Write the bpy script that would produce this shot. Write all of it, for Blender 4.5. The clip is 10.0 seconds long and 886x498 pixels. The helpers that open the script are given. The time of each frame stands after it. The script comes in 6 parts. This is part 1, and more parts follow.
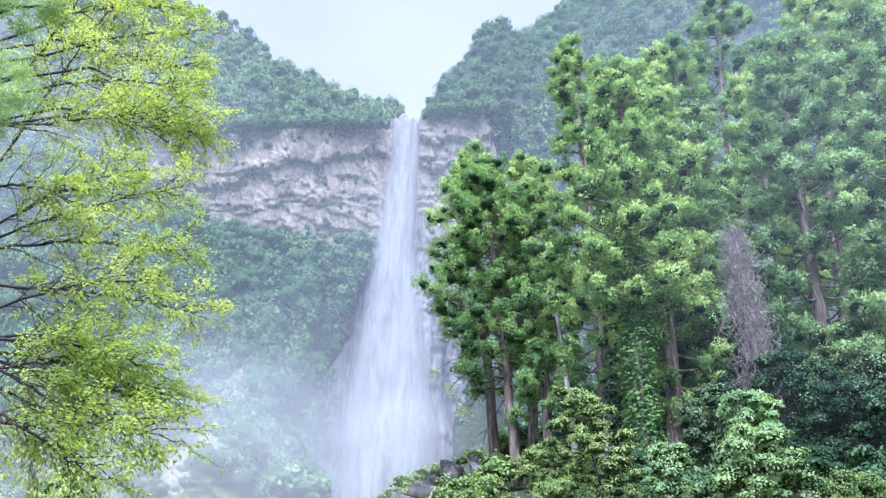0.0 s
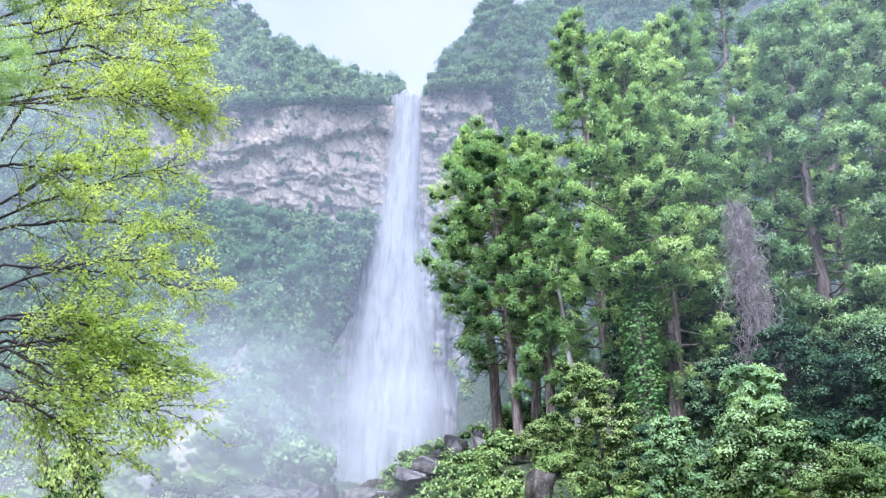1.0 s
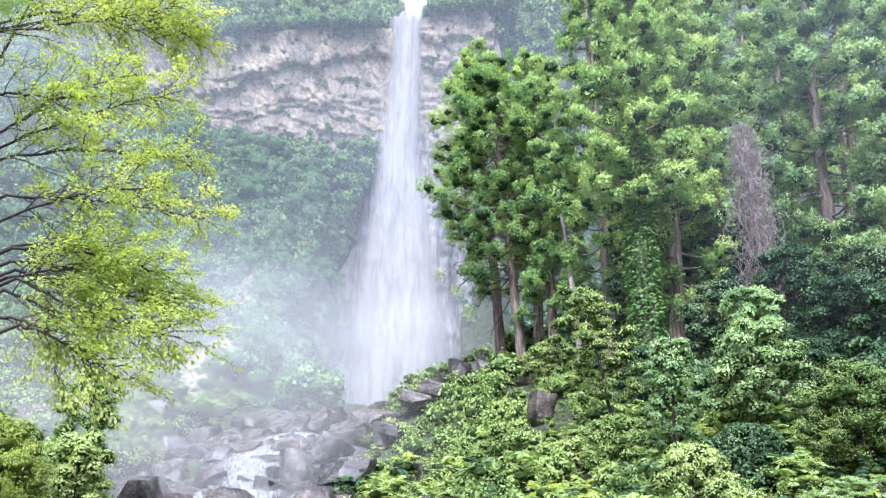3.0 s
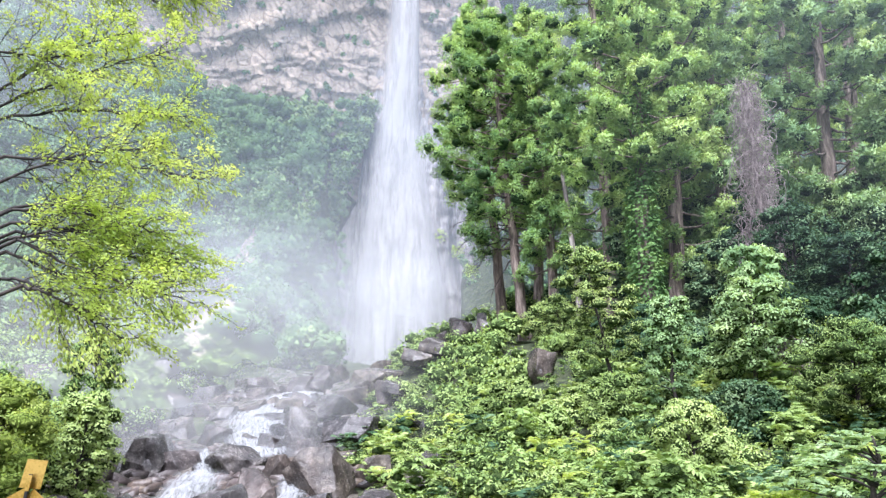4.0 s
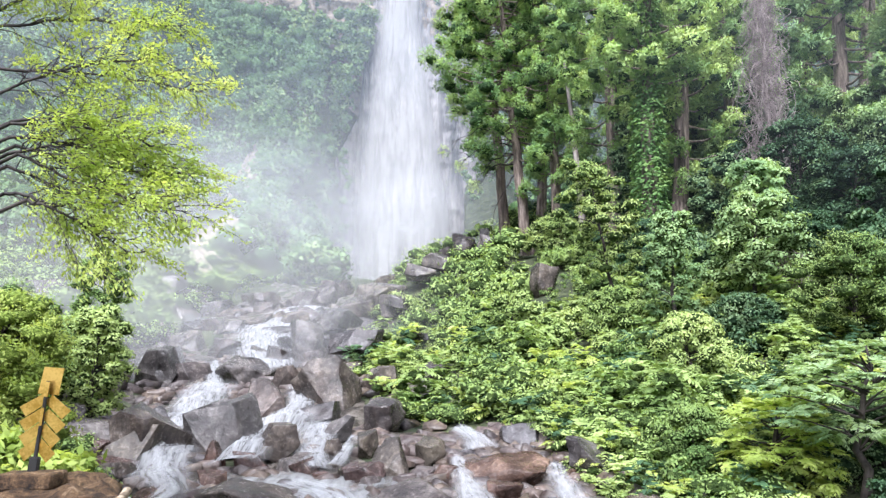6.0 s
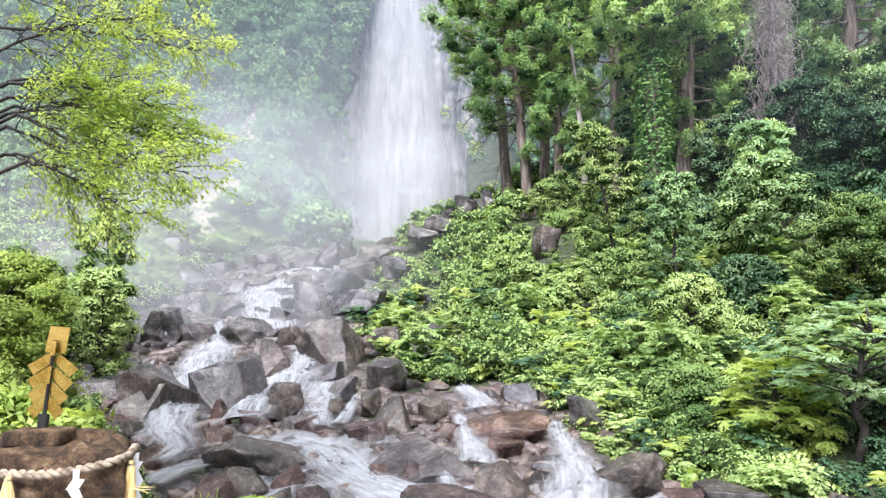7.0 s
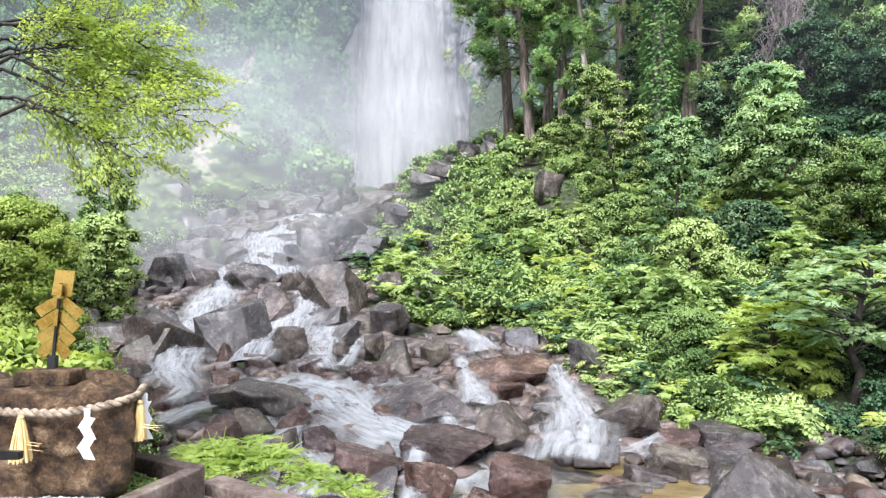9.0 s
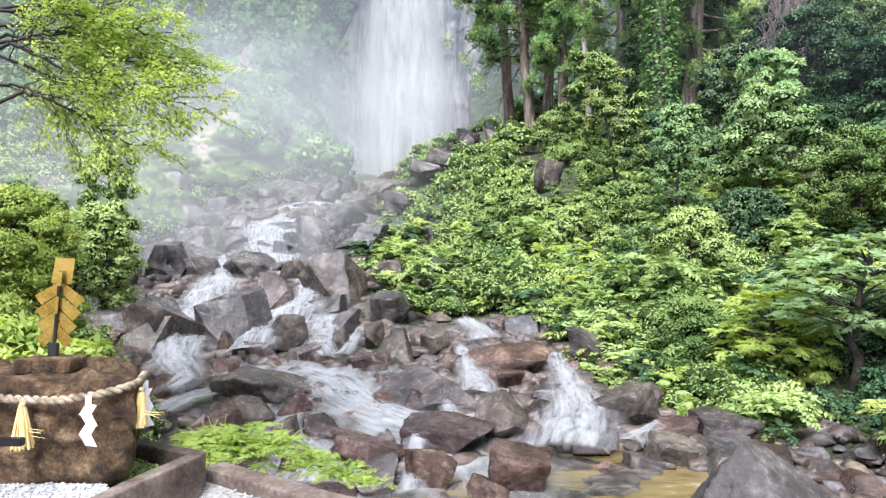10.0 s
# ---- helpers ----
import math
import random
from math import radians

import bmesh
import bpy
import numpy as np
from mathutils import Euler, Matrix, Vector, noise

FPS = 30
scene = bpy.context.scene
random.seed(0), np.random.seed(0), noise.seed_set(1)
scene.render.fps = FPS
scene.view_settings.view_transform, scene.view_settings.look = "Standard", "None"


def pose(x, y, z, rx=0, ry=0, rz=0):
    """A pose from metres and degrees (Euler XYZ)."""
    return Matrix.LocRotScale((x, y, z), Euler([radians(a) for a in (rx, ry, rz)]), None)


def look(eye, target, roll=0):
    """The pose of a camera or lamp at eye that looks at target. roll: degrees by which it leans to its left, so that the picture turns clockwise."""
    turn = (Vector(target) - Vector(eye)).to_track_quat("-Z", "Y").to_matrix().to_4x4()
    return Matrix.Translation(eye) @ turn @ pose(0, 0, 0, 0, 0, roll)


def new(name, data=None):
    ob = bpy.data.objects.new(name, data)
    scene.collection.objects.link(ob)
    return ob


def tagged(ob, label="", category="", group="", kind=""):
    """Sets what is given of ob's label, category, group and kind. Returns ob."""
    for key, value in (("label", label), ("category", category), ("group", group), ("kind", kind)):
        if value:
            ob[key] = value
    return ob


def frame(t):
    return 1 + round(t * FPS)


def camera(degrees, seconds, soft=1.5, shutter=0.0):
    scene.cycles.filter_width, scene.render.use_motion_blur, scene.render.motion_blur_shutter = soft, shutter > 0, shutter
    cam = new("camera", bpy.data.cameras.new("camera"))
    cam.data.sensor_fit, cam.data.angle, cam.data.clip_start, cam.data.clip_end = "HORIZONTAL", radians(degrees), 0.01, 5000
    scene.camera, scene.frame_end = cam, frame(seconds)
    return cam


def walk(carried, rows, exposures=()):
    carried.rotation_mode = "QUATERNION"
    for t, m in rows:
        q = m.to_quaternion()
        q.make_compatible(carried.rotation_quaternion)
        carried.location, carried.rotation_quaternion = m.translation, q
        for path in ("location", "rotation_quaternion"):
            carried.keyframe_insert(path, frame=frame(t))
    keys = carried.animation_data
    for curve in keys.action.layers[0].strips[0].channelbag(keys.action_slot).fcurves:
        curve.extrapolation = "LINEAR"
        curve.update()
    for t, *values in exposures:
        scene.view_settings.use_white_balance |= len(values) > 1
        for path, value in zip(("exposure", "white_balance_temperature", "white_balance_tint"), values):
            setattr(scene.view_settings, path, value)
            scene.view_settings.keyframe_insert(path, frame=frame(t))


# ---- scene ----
# ---- camera: one slow downward tilt from the lip of the fall to the stream ----
cam = camera(65.4, 10.0, soft=1.35)
EYE = 1.8
# seconds, yaw, pitch, roll
ROWS = [
    (0.0, 0.56, 26.99, -1.23),
    (0.5, 0.67, 26.19, -1.05),
    (1.0, 0.76, 25.07, -0.90),
    (1.5, 0.83, 23.72, -0.71),
    (2.0, 0.87, 22.21, -0.51),
    (2.5, 0.90, 20.62, -0.40),
    (4.0, 0.95, 15.73, 0.03),
    (4.5, 0.98, 13.99, 0.09),
    (5.0, 1.02, 12.21, 0.16),
    (5.5, 1.11, 10.46, 0.16),
    (7.0, 1.40, 5.61, 0.14),
    (7.5, 1.50, 4.20, 0.10),
    (8.0, 1.56, 2.96, 0.07),
    (8.5, 1.59, 1.94, 0.09),
    (9.0, 1.59, 1.15, 0.15),
    (9.5, 1.58, 0.58, 0.17),
    (10.0, 1.58, 0.17, 0.16),
]
walk(cam, [(t, pose(0, 0, EYE + 0.12 * max(0, p) / 27, 0, 0, yaw) @ pose(0, 0, 0, p) @ pose(0, 0, 0, 0, r) @ pose(0, 0, 0, 90))
           for t, yaw, p, r in ROWS],
     exposures=[(0.0, 1.35, 5150, 18), (4.0, 1.55, 5780, 17), (10.0, 1.42, 5980, 14)])

# ---- light: bright overcast sky, soft high sun behind thin cloud ----
world = bpy.data.worlds.new("sky")
scene.world = world
world.use_nodes = True
wn, wl = world.node_tree.nodes, world.node_tree.links
wn.clear()
sky = wn.new("ShaderNodeTexSky")
sky.sky_type = "NISHITA"
sky.sun_disc = False
sky.sun_elevation = radians(53)
sky.sun_rotation = radians(187)
soft_sky = wn.new("ShaderNodeHueSaturation")
soft_sky.inputs["Saturation"].default_value = 0.12
soft_sky.inputs["Value"].default_value = 0.105
wcoord = wn.new("ShaderNodeTexCoord")
wnoise = wn.new("ShaderNodeTexNoise")
wnoise.inputs["Scale"].default_value = 3.0
wnoise.inputs["Detail"].default_value = 6.0
wramp = wn.new("ShaderNodeValToRGB")
wramp.color_ramp.elements[0].position, wramp.color_ramp.elements[1].position = 0.35, 0.7
wramp.color_ramp.elements[0].color = (0.77, 0.765, 0.84, 1)
wramp.color_ramp.elements[1].color = (0.96, 0.945, 1.03, 1)
wmix = wn.new("ShaderNodeMix")
wmix.data_type = "RGBA"
wmix.inputs[0].default_value = 0.72
wback = wn.new("ShaderNodeBackground")
wback.inputs["Strength"].default_value = 0.50
wout = wn.new("ShaderNodeOutputWorld")
wl.new(sky.outputs[0], soft_sky.inputs["Color"])
wl.new(wcoord.outputs["Generated"], wnoise.inputs["Vector"])
wl.new(wnoise.outputs[0], wramp.inputs[0])
wl.new(soft_sky.outputs[0], wmix.inputs[6])
wl.new(wramp.outputs[0], wmix.inputs[7])
wl.new(wmix.outputs[2], wback.inputs["Color"])
wl.new(wback.outputs[0], wout.inputs[0])
sun = new("sun", bpy.data.lights.new("sun", "SUN"))
sun.data.energy, sun.data.angle, sun.data.color = 3.5, radians(34), (1.0, 0.98, 0.94)
sun.matrix_world = look((-10, -52, 108), (0, 30, 0))


# ---- materials ----
def nodes_of(name):
    m = bpy.data.materials.new(name)
    m.use_nodes = True
    n, l = m.node_tree.nodes, m.node_tree.links
    n.clear()
    out = n.new("ShaderNodeOutputMaterial")
    return m, n, l, out


def ramp_of(n, stops):
    r = n.new("ShaderNodeValToRGB")
    e = r.color_ramp.elements
    while len(e) < len(stops):
        e.new(0.5)
    for el, (pos, col) in zip(e, stops):
        el.position, el.color = pos, (*col, 1)
    return r


def noise_of(n, l, vec, scale, detail=5.0, rough=0.55, stretch=None):
    t = n.new("ShaderNodeTexNoise")
    t.inputs["Scale"].default_value, t.inputs["Detail"].default_value, t.inputs["Roughness"].default_value = scale, detail, rough
    if stretch:
        mp = n.new("ShaderNodeMapping")
        mp.inputs["Scale"].default_value = stretch
        l.new(vec, mp.inputs[0])
        vec = mp.outputs[0]
    l.new(vec, t.inputs["Vector"])
    return t.outputs[0]


def math_of(n, l, op, a, b=None, clamp=False):
    t = n.new("ShaderNodeMath")
    t.operation, t.use_clamp = op, clamp
    for i, v in enumerate((a, b)):
        if v is None:
            continue
        if isinstance(v, (int, float)):
            t.inputs[i].default_value = v
        else:
            l.new(v, t.inputs[i])
    return t.outputs[0]


def mix_of(n, l, fac, a, b, blend="MIX"):
    t = n.new("ShaderNodeMix")
    t.data_type, t.blend_type = "RGBA", blend
    for i, v in ((0, fac), (6, a), (7, b)):
        if isinstance(v, (int, float)):
            t.inputs[i].default_value = v
        elif isinstance(v, tuple):
            t.inputs[i].default_value = (*v, 1)
        else:
            l.new(v, t.inputs[i])
    return t.outputs[2]


def leaf_material(name, dark, mid, light, clump=0.35, translucent=0.35, rough=0.5):
    """Leaves: each one its own tone, with slow drifts of colour from clump to clump."""
    m, n, l, out = nodes_of(name)
    geo, tc = n.new("ShaderNodeNewGeometry"), n.new("ShaderNodeTexCoord")
    info = n.new("ShaderNodeObjectInfo")
    slow = noise_of(n, l, geo.outputs["Position"], clump, 3)
    a = math_of(n, l, "MULTIPLY", geo.outputs["Random Per Island"], 0.20)
    drift_tone = n.new("ShaderNodeMapRange")
    drift_tone.inputs["From Min"].default_value, drift_tone.inputs["From Max"].default_value = 0.3, 0.7
    l.new(slow, drift_tone.inputs["Value"])
    b = math_of(n, l, "MULTIPLY", drift_tone.outputs[0], 0.60)
    c = math_of(n, l, "MULTIPLY", info.outputs["Random"], 0.34)
    s = math_of(n, l, "ADD", math_of(n, l, "ADD", a, b), math_of(n, l, "SUBTRACT", c, 0.08))
    r = ramp_of(n, [(0.12, dark), (0.45, mid), (0.85, light)])
    l.new(s, r.inputs[0])
    p = n.new("ShaderNodeBsdfPrincipled")
    p.inputs["Roughness"].default_value = rough
    p.inputs["Specular IOR Level"].default_value = 0.18
    l.new(r.outputs[0], p.inputs["Base Color"])
    tr = n.new("ShaderNodeBsdfTranslucent")
    warm = mix_of(n, l, 1.0, r.outputs[0], (1.25, 1.2, 0.6), "MULTIPLY")
    l.new(warm, tr.inputs["Color"])
    mx = n.new("ShaderNodeMixShader")
    mx.inputs[0].default_value = translucent
    l.new(p.outputs[0], mx.inputs[1])
    l.new(tr.outputs[0], mx.inputs[2])
    l.new(mx.outputs[0], out.inputs[0])
    return m


def solid_material(name, stops, scale=2.0, rough=(0.5, 0.8), bump=0.3, bump_scale=8.0, dist=0.05, tint=None, metallic=0.0,
                   stretch=None, streak=None, moss=None, spec=0.5, cracks=None, speckle=0.45, island=False, joint=0.02, joint_mix=0.4):
    """A mineral or bark surface: two scales of tone, fine relief, optional per-object tint, streaks and moss on upward faces."""
    m, n, l, out = nodes_of(name)
    geo, info = n.new("ShaderNodeNewGeometry"), n.new("ShaderNodeObjectInfo")
    pos = geo.outputs["Position"]
    big = noise_of(n, l, pos, scale, 6, 0.6, stretch)
    fine = noise_of(n, l, pos, bump_scale, 8, 0.65, stretch)
    s = math_of(n, l, "ADD", math_of(n, l, "MULTIPLY", big, 0.65), math_of(n, l, "MULTIPLY", fine, 0.35))
    spread = n.new("ShaderNodeMapRange")
    spread.inputs["From Min"].default_value, spread.inputs["From Max"].default_value = 0.33, 0.67
    l.new(s, spread.inputs["Value"])
    s = spread.outputs[0]
    r = ramp_of(n, stops)
    l.new(s, r.inputs[0])
    col = r.outputs[0]
    if tint:
        tr = ramp_of(n, tint)
        l.new(geo.outputs["Random Per Island"] if island else info.outputs["Random"], tr.inputs[0])
        col = mix_of(n, l, 1.0, col, tr.outputs[0], "MULTIPLY")
    if streak:
        st = noise_of(n, l, pos, 1.0, 5, 0.6, streak[0])
        sr = ramp_of(n, [(0.45, (1, 1, 1)), (0.66, streak[1])])
        l.new(st, sr.inputs[0])
        col = mix_of(n, l, 0.8, col, sr.outputs[0], "MULTIPLY")
    if moss:
        sep = n.new("ShaderNodeSeparateXYZ")
        l.new(geo.outputs["Normal"], sep.inputs[0])
        mn = noise_of(n, l, pos, moss[1], 6, 0.7)
        f = math_of(n, l, "ADD", math_of(n, l, "MULTIPLY", sep.outputs[2], 0.35), mn)
        fr = ramp_of(n, [(moss[2], (0, 0, 0)), (moss[2] + 0.08, (1, 1, 1))])
        l.new(f, fr.inputs[0])
        col = mix_of(n, l, fr.outputs[0], col, moss[0])
    height = s
    if cracks:
        vo = n.new("ShaderNodeTexVoronoi")
        vo.feature = "DISTANCE_TO_EDGE"
        vo.inputs["Scale"].default_value = cracks
        wv = n.new("ShaderNodeVectorMath")
        wv.operation = "ADD"
        sc = n.new("ShaderNodeVectorMath")
        sc.operation = "SCALE"
        sc.inputs["Scale"].default_value = 0.7 / cracks
        nv = n.new("ShaderNodeTexNoise")
        nv.inputs["Scale"].default_value = 1.5 * cracks
        l.new(pos, nv.inputs["Vector"])
        l.new(nv.outputs[1], sc.inputs[0])
        l.new(pos, wv.inputs[0])
        l.new(sc.outputs[0], wv.inputs[1])
        l.new(wv.outputs[0], vo.inputs["Vector"])
        cr = ramp_of(n, [(0.0, (0.4, 0.38, 0.38)), (joint, (1, 1, 1))])
        l.new(vo.outputs["Distance"], cr.inputs[0])
        col = mix_of(n, l, joint_mix, col, cr.outputs[0], "MULTIPLY")
        height = math_of(n, l, "ADD", s, math_of(n, l, "MULTIPLY", math_of(n, l, "MINIMUM", vo.outputs["Distance"], 0.05), 2.0))
        grain = noise_of(n, l, pos, bump_scale * 5, 6, 0.7)
        height = math_of(n, l, "ADD", height, math_of(n, l, "MULTIPLY", grain, 0.78 * speckle))
        speck = ramp_of(n, [(0.36, (0.45, 0.44, 0.44)), (0.5, (1, 1, 1)), (0.64, (1.9, 1.85, 1.8))])
        l.new(grain, speck.inputs[0])
        col = mix_of(n, l, speckle, col, speck.outputs[0], "MULTIPLY")
    p = n.new("ShaderNodeBsdfPrincipled")
    p.inputs["Metallic"].default_value = metallic
    p.inputs["Specular IOR Level"].default_value = spec
    l.new(col, p.inputs["Base Color"])
    rr = n.new("ShaderNodeMapRange")
    rr.inputs["To Min"].default_value, rr.inputs["To Max"].default_value = rough
    l.new(fine, rr.inputs["Value"])
    l.new(rr.outputs[0], p.inputs["Roughness"])
    bp = n.new("ShaderNodeBump")
    bp.inputs["Strength"].default_value, bp.inputs["Distance"].default_value = bump, dist
    l.new(height, bp.inputs["Height"])
    l.new(bp.outputs[0], p.inputs["Normal"])
    l.new(p.outputs[0], out.inputs[0])
    return m


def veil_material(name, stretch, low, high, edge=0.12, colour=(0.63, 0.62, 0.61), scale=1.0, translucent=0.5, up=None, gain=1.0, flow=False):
    """Falling or drifting water: white drops whose density follows streaks, thinning out at the borders of the sheet.
    Also paints haze as a tinted sheet.
    """
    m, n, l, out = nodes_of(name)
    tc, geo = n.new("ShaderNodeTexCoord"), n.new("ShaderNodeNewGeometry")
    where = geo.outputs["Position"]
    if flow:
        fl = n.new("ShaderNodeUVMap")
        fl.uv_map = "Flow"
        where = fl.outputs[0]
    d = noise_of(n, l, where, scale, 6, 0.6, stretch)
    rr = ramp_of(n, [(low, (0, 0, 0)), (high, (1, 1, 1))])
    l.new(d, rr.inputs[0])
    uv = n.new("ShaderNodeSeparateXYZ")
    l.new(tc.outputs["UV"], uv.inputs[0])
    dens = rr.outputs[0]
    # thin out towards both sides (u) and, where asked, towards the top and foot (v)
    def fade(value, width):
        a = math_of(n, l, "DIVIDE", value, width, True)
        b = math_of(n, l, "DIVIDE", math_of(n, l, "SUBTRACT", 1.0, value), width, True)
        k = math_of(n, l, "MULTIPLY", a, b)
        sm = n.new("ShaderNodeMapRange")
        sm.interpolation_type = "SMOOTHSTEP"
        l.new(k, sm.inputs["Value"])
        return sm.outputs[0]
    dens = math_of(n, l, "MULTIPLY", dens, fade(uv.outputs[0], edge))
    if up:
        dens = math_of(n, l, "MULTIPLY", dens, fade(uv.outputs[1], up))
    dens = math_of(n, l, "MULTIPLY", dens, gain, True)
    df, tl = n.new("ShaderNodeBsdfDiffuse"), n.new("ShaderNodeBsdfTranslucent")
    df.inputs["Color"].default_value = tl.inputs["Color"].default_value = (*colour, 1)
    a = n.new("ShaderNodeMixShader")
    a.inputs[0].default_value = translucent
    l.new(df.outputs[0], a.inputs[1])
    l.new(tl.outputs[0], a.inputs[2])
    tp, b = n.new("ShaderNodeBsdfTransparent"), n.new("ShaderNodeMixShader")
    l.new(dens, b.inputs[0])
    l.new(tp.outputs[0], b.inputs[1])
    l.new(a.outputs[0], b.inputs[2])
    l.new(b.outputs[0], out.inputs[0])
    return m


ROCK_TINT = [(0.0, (0.62, 0.63, 0.70)), (0.25, (1.0, 0.97, 0.96)), (0.5, (0.80, 0.70, 0.70)), (0.75, (1.18, 1.08, 0.90)), (1.0, (0.98, 0.84, 0.80))]
M_BOULDER = solid_material("wet_boulder", [(0.05, (0.015, 0.015, 0.016)), (0.5, (0.074, 0.070, 0.069)), (0.95, (0.21, 0.20, 0.19))], 1.1, (0.08, 0.40),
                           0.8, 7.0, 0.06, ROCK_TINT, moss=((0.09, 0.12, 0.025), 1.3, 1.0), cracks=0.45, speckle=0.16,
                           streak=((1.5, 1.5, 0.6), (0.5, 0.44, 0.42)))
M_REDROCK = solid_material("rust_brown_boulder", [(0.05, (0.018, 0.012, 0.011)), (0.5, (0.078, 0.054, 0.049)), (0.95, (0.22, 0.165, 0.145))], 1.3,
                           (0.08, 0.42), 0.8, 8.0, 0.06, ROCK_TINT, moss=((0.1, 0.13, 0.02), 1.5, 1.02), cracks=0.55, speckle=0.14,
                           streak=((1.2, 1.2, 0.4), (0.6, 0.5, 0.48)))
M_COBBLE = solid_material("wet_cobbles", [(0.05, (0.03, 0.026, 0.026)), (0.5, (0.10, 0.085, 0.08)), (0.95, (0.22, 0.195, 0.18))], 1.5, (0.15, 0.5),
                          0.7, 9.0, 0.04, ROCK_TINT, island=True)
M_BED = solid_material("wet_stream_bed", [(0.3, (0.03, 0.026, 0.022)), (0.55, (0.10, 0.085, 0.07)), (0.8, (0.20, 0.18, 0.16))], 1.5, (0.15, 0.5), 1.0, 6.0, 0.12, cracks=2.2)
M_CLIFF = solid_material("pale_cliff_rock", [(0.05, (0.12, 0.105, 0.095)), (0.35, (0.28, 0.235, 0.185)), (0.65, (0.39, 0.32, 0.25)), (0.95, (0.50, 0.40, 0.29))], 0.11, (0.6, 0.9),
                         0.7, 1.3, 0.5, stretch=(1, 1, 1.3), streak=((0.5, 0.5, 0.05), (0.55, 0.52, 0.50)), moss=((0.06, 0.10, 0.03), 0.14, 0.80), cracks=0.2, speckle=0.15, joint=0.07, joint_mix=0.85)
M_COLUMN = solid_material("dark_wet_cliff", [(0.28, (0.08, 0.08, 0.085)), (0.5, (0.19, 0.18, 0.18)), (0.75, (0.33, 0.31, 0.3))], 0.18, (0.4, 0.7),
                          0.8, 0.9, 0.7, stretch=(1.6, 1, 0.25), moss=((0.07, 0.11, 0.03), 0.2, 0.85))
M_GROUND = solid_material("forest_floor", [(0.2, (0.012, 0.02, 0.008)), (0.5, (0.035, 0.05, 0.018)), (0.65, (0.06, 0.065, 0.035)), (0.9, (0.08, 0.11, 0.035))], 0.9, (0.7, 0.95),
                          0.6, 2.5, 0.3)
M_BARK = solid_material("cedar_bark", [(0.3, (0.09, 0.07, 0.06)), (0.55, (0.22, 0.17, 0.145)), (0.8, (0.38, 0.31, 0.27))], 1.2, (0.7, 0.95), 0.7, 5.0,
                        0.08, stretch=(3, 3, 0.35))
M_PALEBARK = solid_material("bleached_wood", [(0.3, (0.2, 0.17, 0.16)), (0.55, (0.36, 0.31, 0.29)), (0.8, (0.5, 0.45, 0.42))], 1.2, (0.7, 0.95), 0.6,
                            5.0, 0.06, stretch=(3, 3, 0.35))
M_TWIG = solid_material("dark_twig_bark", [(0.3, (0.012, 0.010, 0.009)), (0.7, (0.05, 0.04, 0.035))], 3.0, (0.7, 0.9), 0.4, 20.0, 0.01)
# Shade in the leaf gaps painted as darker greens for cores inside the crowns.
M_SHADECORE = solid_material("inner_leaves", [(0.1, (0.015, 0.03, 0.010)), (0.5, (0.06, 0.10, 0.03)), (0.95, (0.14, 0.20, 0.06))], 7.0, (0.8, 0.95), 1.0, 22.0, 0.12, spec=0.1)
M_SHADECOREDARK = solid_material("needle_shade_core", [(0.1, (0.008, 0.02, 0.010)), (0.5, (0.025, 0.055, 0.025)), (0.95, (0.07, 0.12, 0.045))], 3.0, (0.8, 0.95), 1.0, 10.0, 0.25, spec=0.1)
M_SHADECORECEDAR = solid_material("cedar_shade_core", [(0.1, (0.015, 0.034, 0.016)), (0.5, (0.05, 0.10, 0.04)), (0.95, (0.12, 0.20, 0.08))], 3.0, (0.8, 0.95), 1.0, 10.0, 0.25, spec=0.1)
M_SHADECORELIME = solid_material("lime_shade_core", [(0.1, (0.05, 0.08, 0.015)), (0.5, (0.16, 0.23, 0.04)), (0.95, (0.30, 0.38, 0.09))], 9.0, (0.8, 0.95), 1.0, 26.0, 0.10, spec=0.1)
M_SHADECOREFAR = solid_material("far_shade_core", [(0.1, (0.03, 0.07, 0.035)), (0.5, (0.08, 0.15, 0.06)), (0.95, (0.16, 0.25, 0.10))], 0.5, (0.8, 0.95), 1.0, 2.0, 0.6, spec=0.1)
M_VINE = solid_material("dry_vine", [(0.2, (0.16, 0.125, 0.125)), (0.8, (0.40, 0.34, 0.33))], 1.5, (0.7, 0.95), 0.4, 10.0, 0.02)
L_CEDAR = leaf_material("cedar_needles", (0.12, 0.24, 0.10), (0.32, 0.48, 0.18), (0.55, 0.68, 0.27), 0.32, 0.36, 0.7)
L_PALE = leaf_material("cedar_needles_pale", (0.14, 0.25, 0.12), (0.32, 0.47, 0.22), (0.50, 0.63, 0.31), 0.5, 0.34, 0.7)
L_SHRUB = leaf_material("shrub_leaves", (0.11, 0.20, 0.065), (0.30, 0.42, 0.145), (0.50, 0.61, 0.25), 0.30, 0.34, 0.8)
L_FEATHER = leaf_material("feathery_leaves", (0.20, 0.32, 0.17), (0.40, 0.54, 0.30), (0.57, 0.69, 0.42), 0.6, 0.45, 0.6)
L_DARK = leaf_material("evergreen_leaves", (0.02, 0.05, 0.03), (0.075, 0.15, 0.075), (0.24, 0.34, 0.17), 0.5, 0.22, 0.5)
L_LIME = leaf_material("lime_leaves", (0.26, 0.37, 0.09), (0.45, 0.56, 0.16), (0.61, 0.69, 0.28), 0.8, 0.55)
L_FAR = leaf_material("far_woods_leaves", (0.05, 0.11, 0.055), (0.14, 0.24, 0.10), (0.28, 0.38, 0.16), 0.14, 0.2, 0.8)
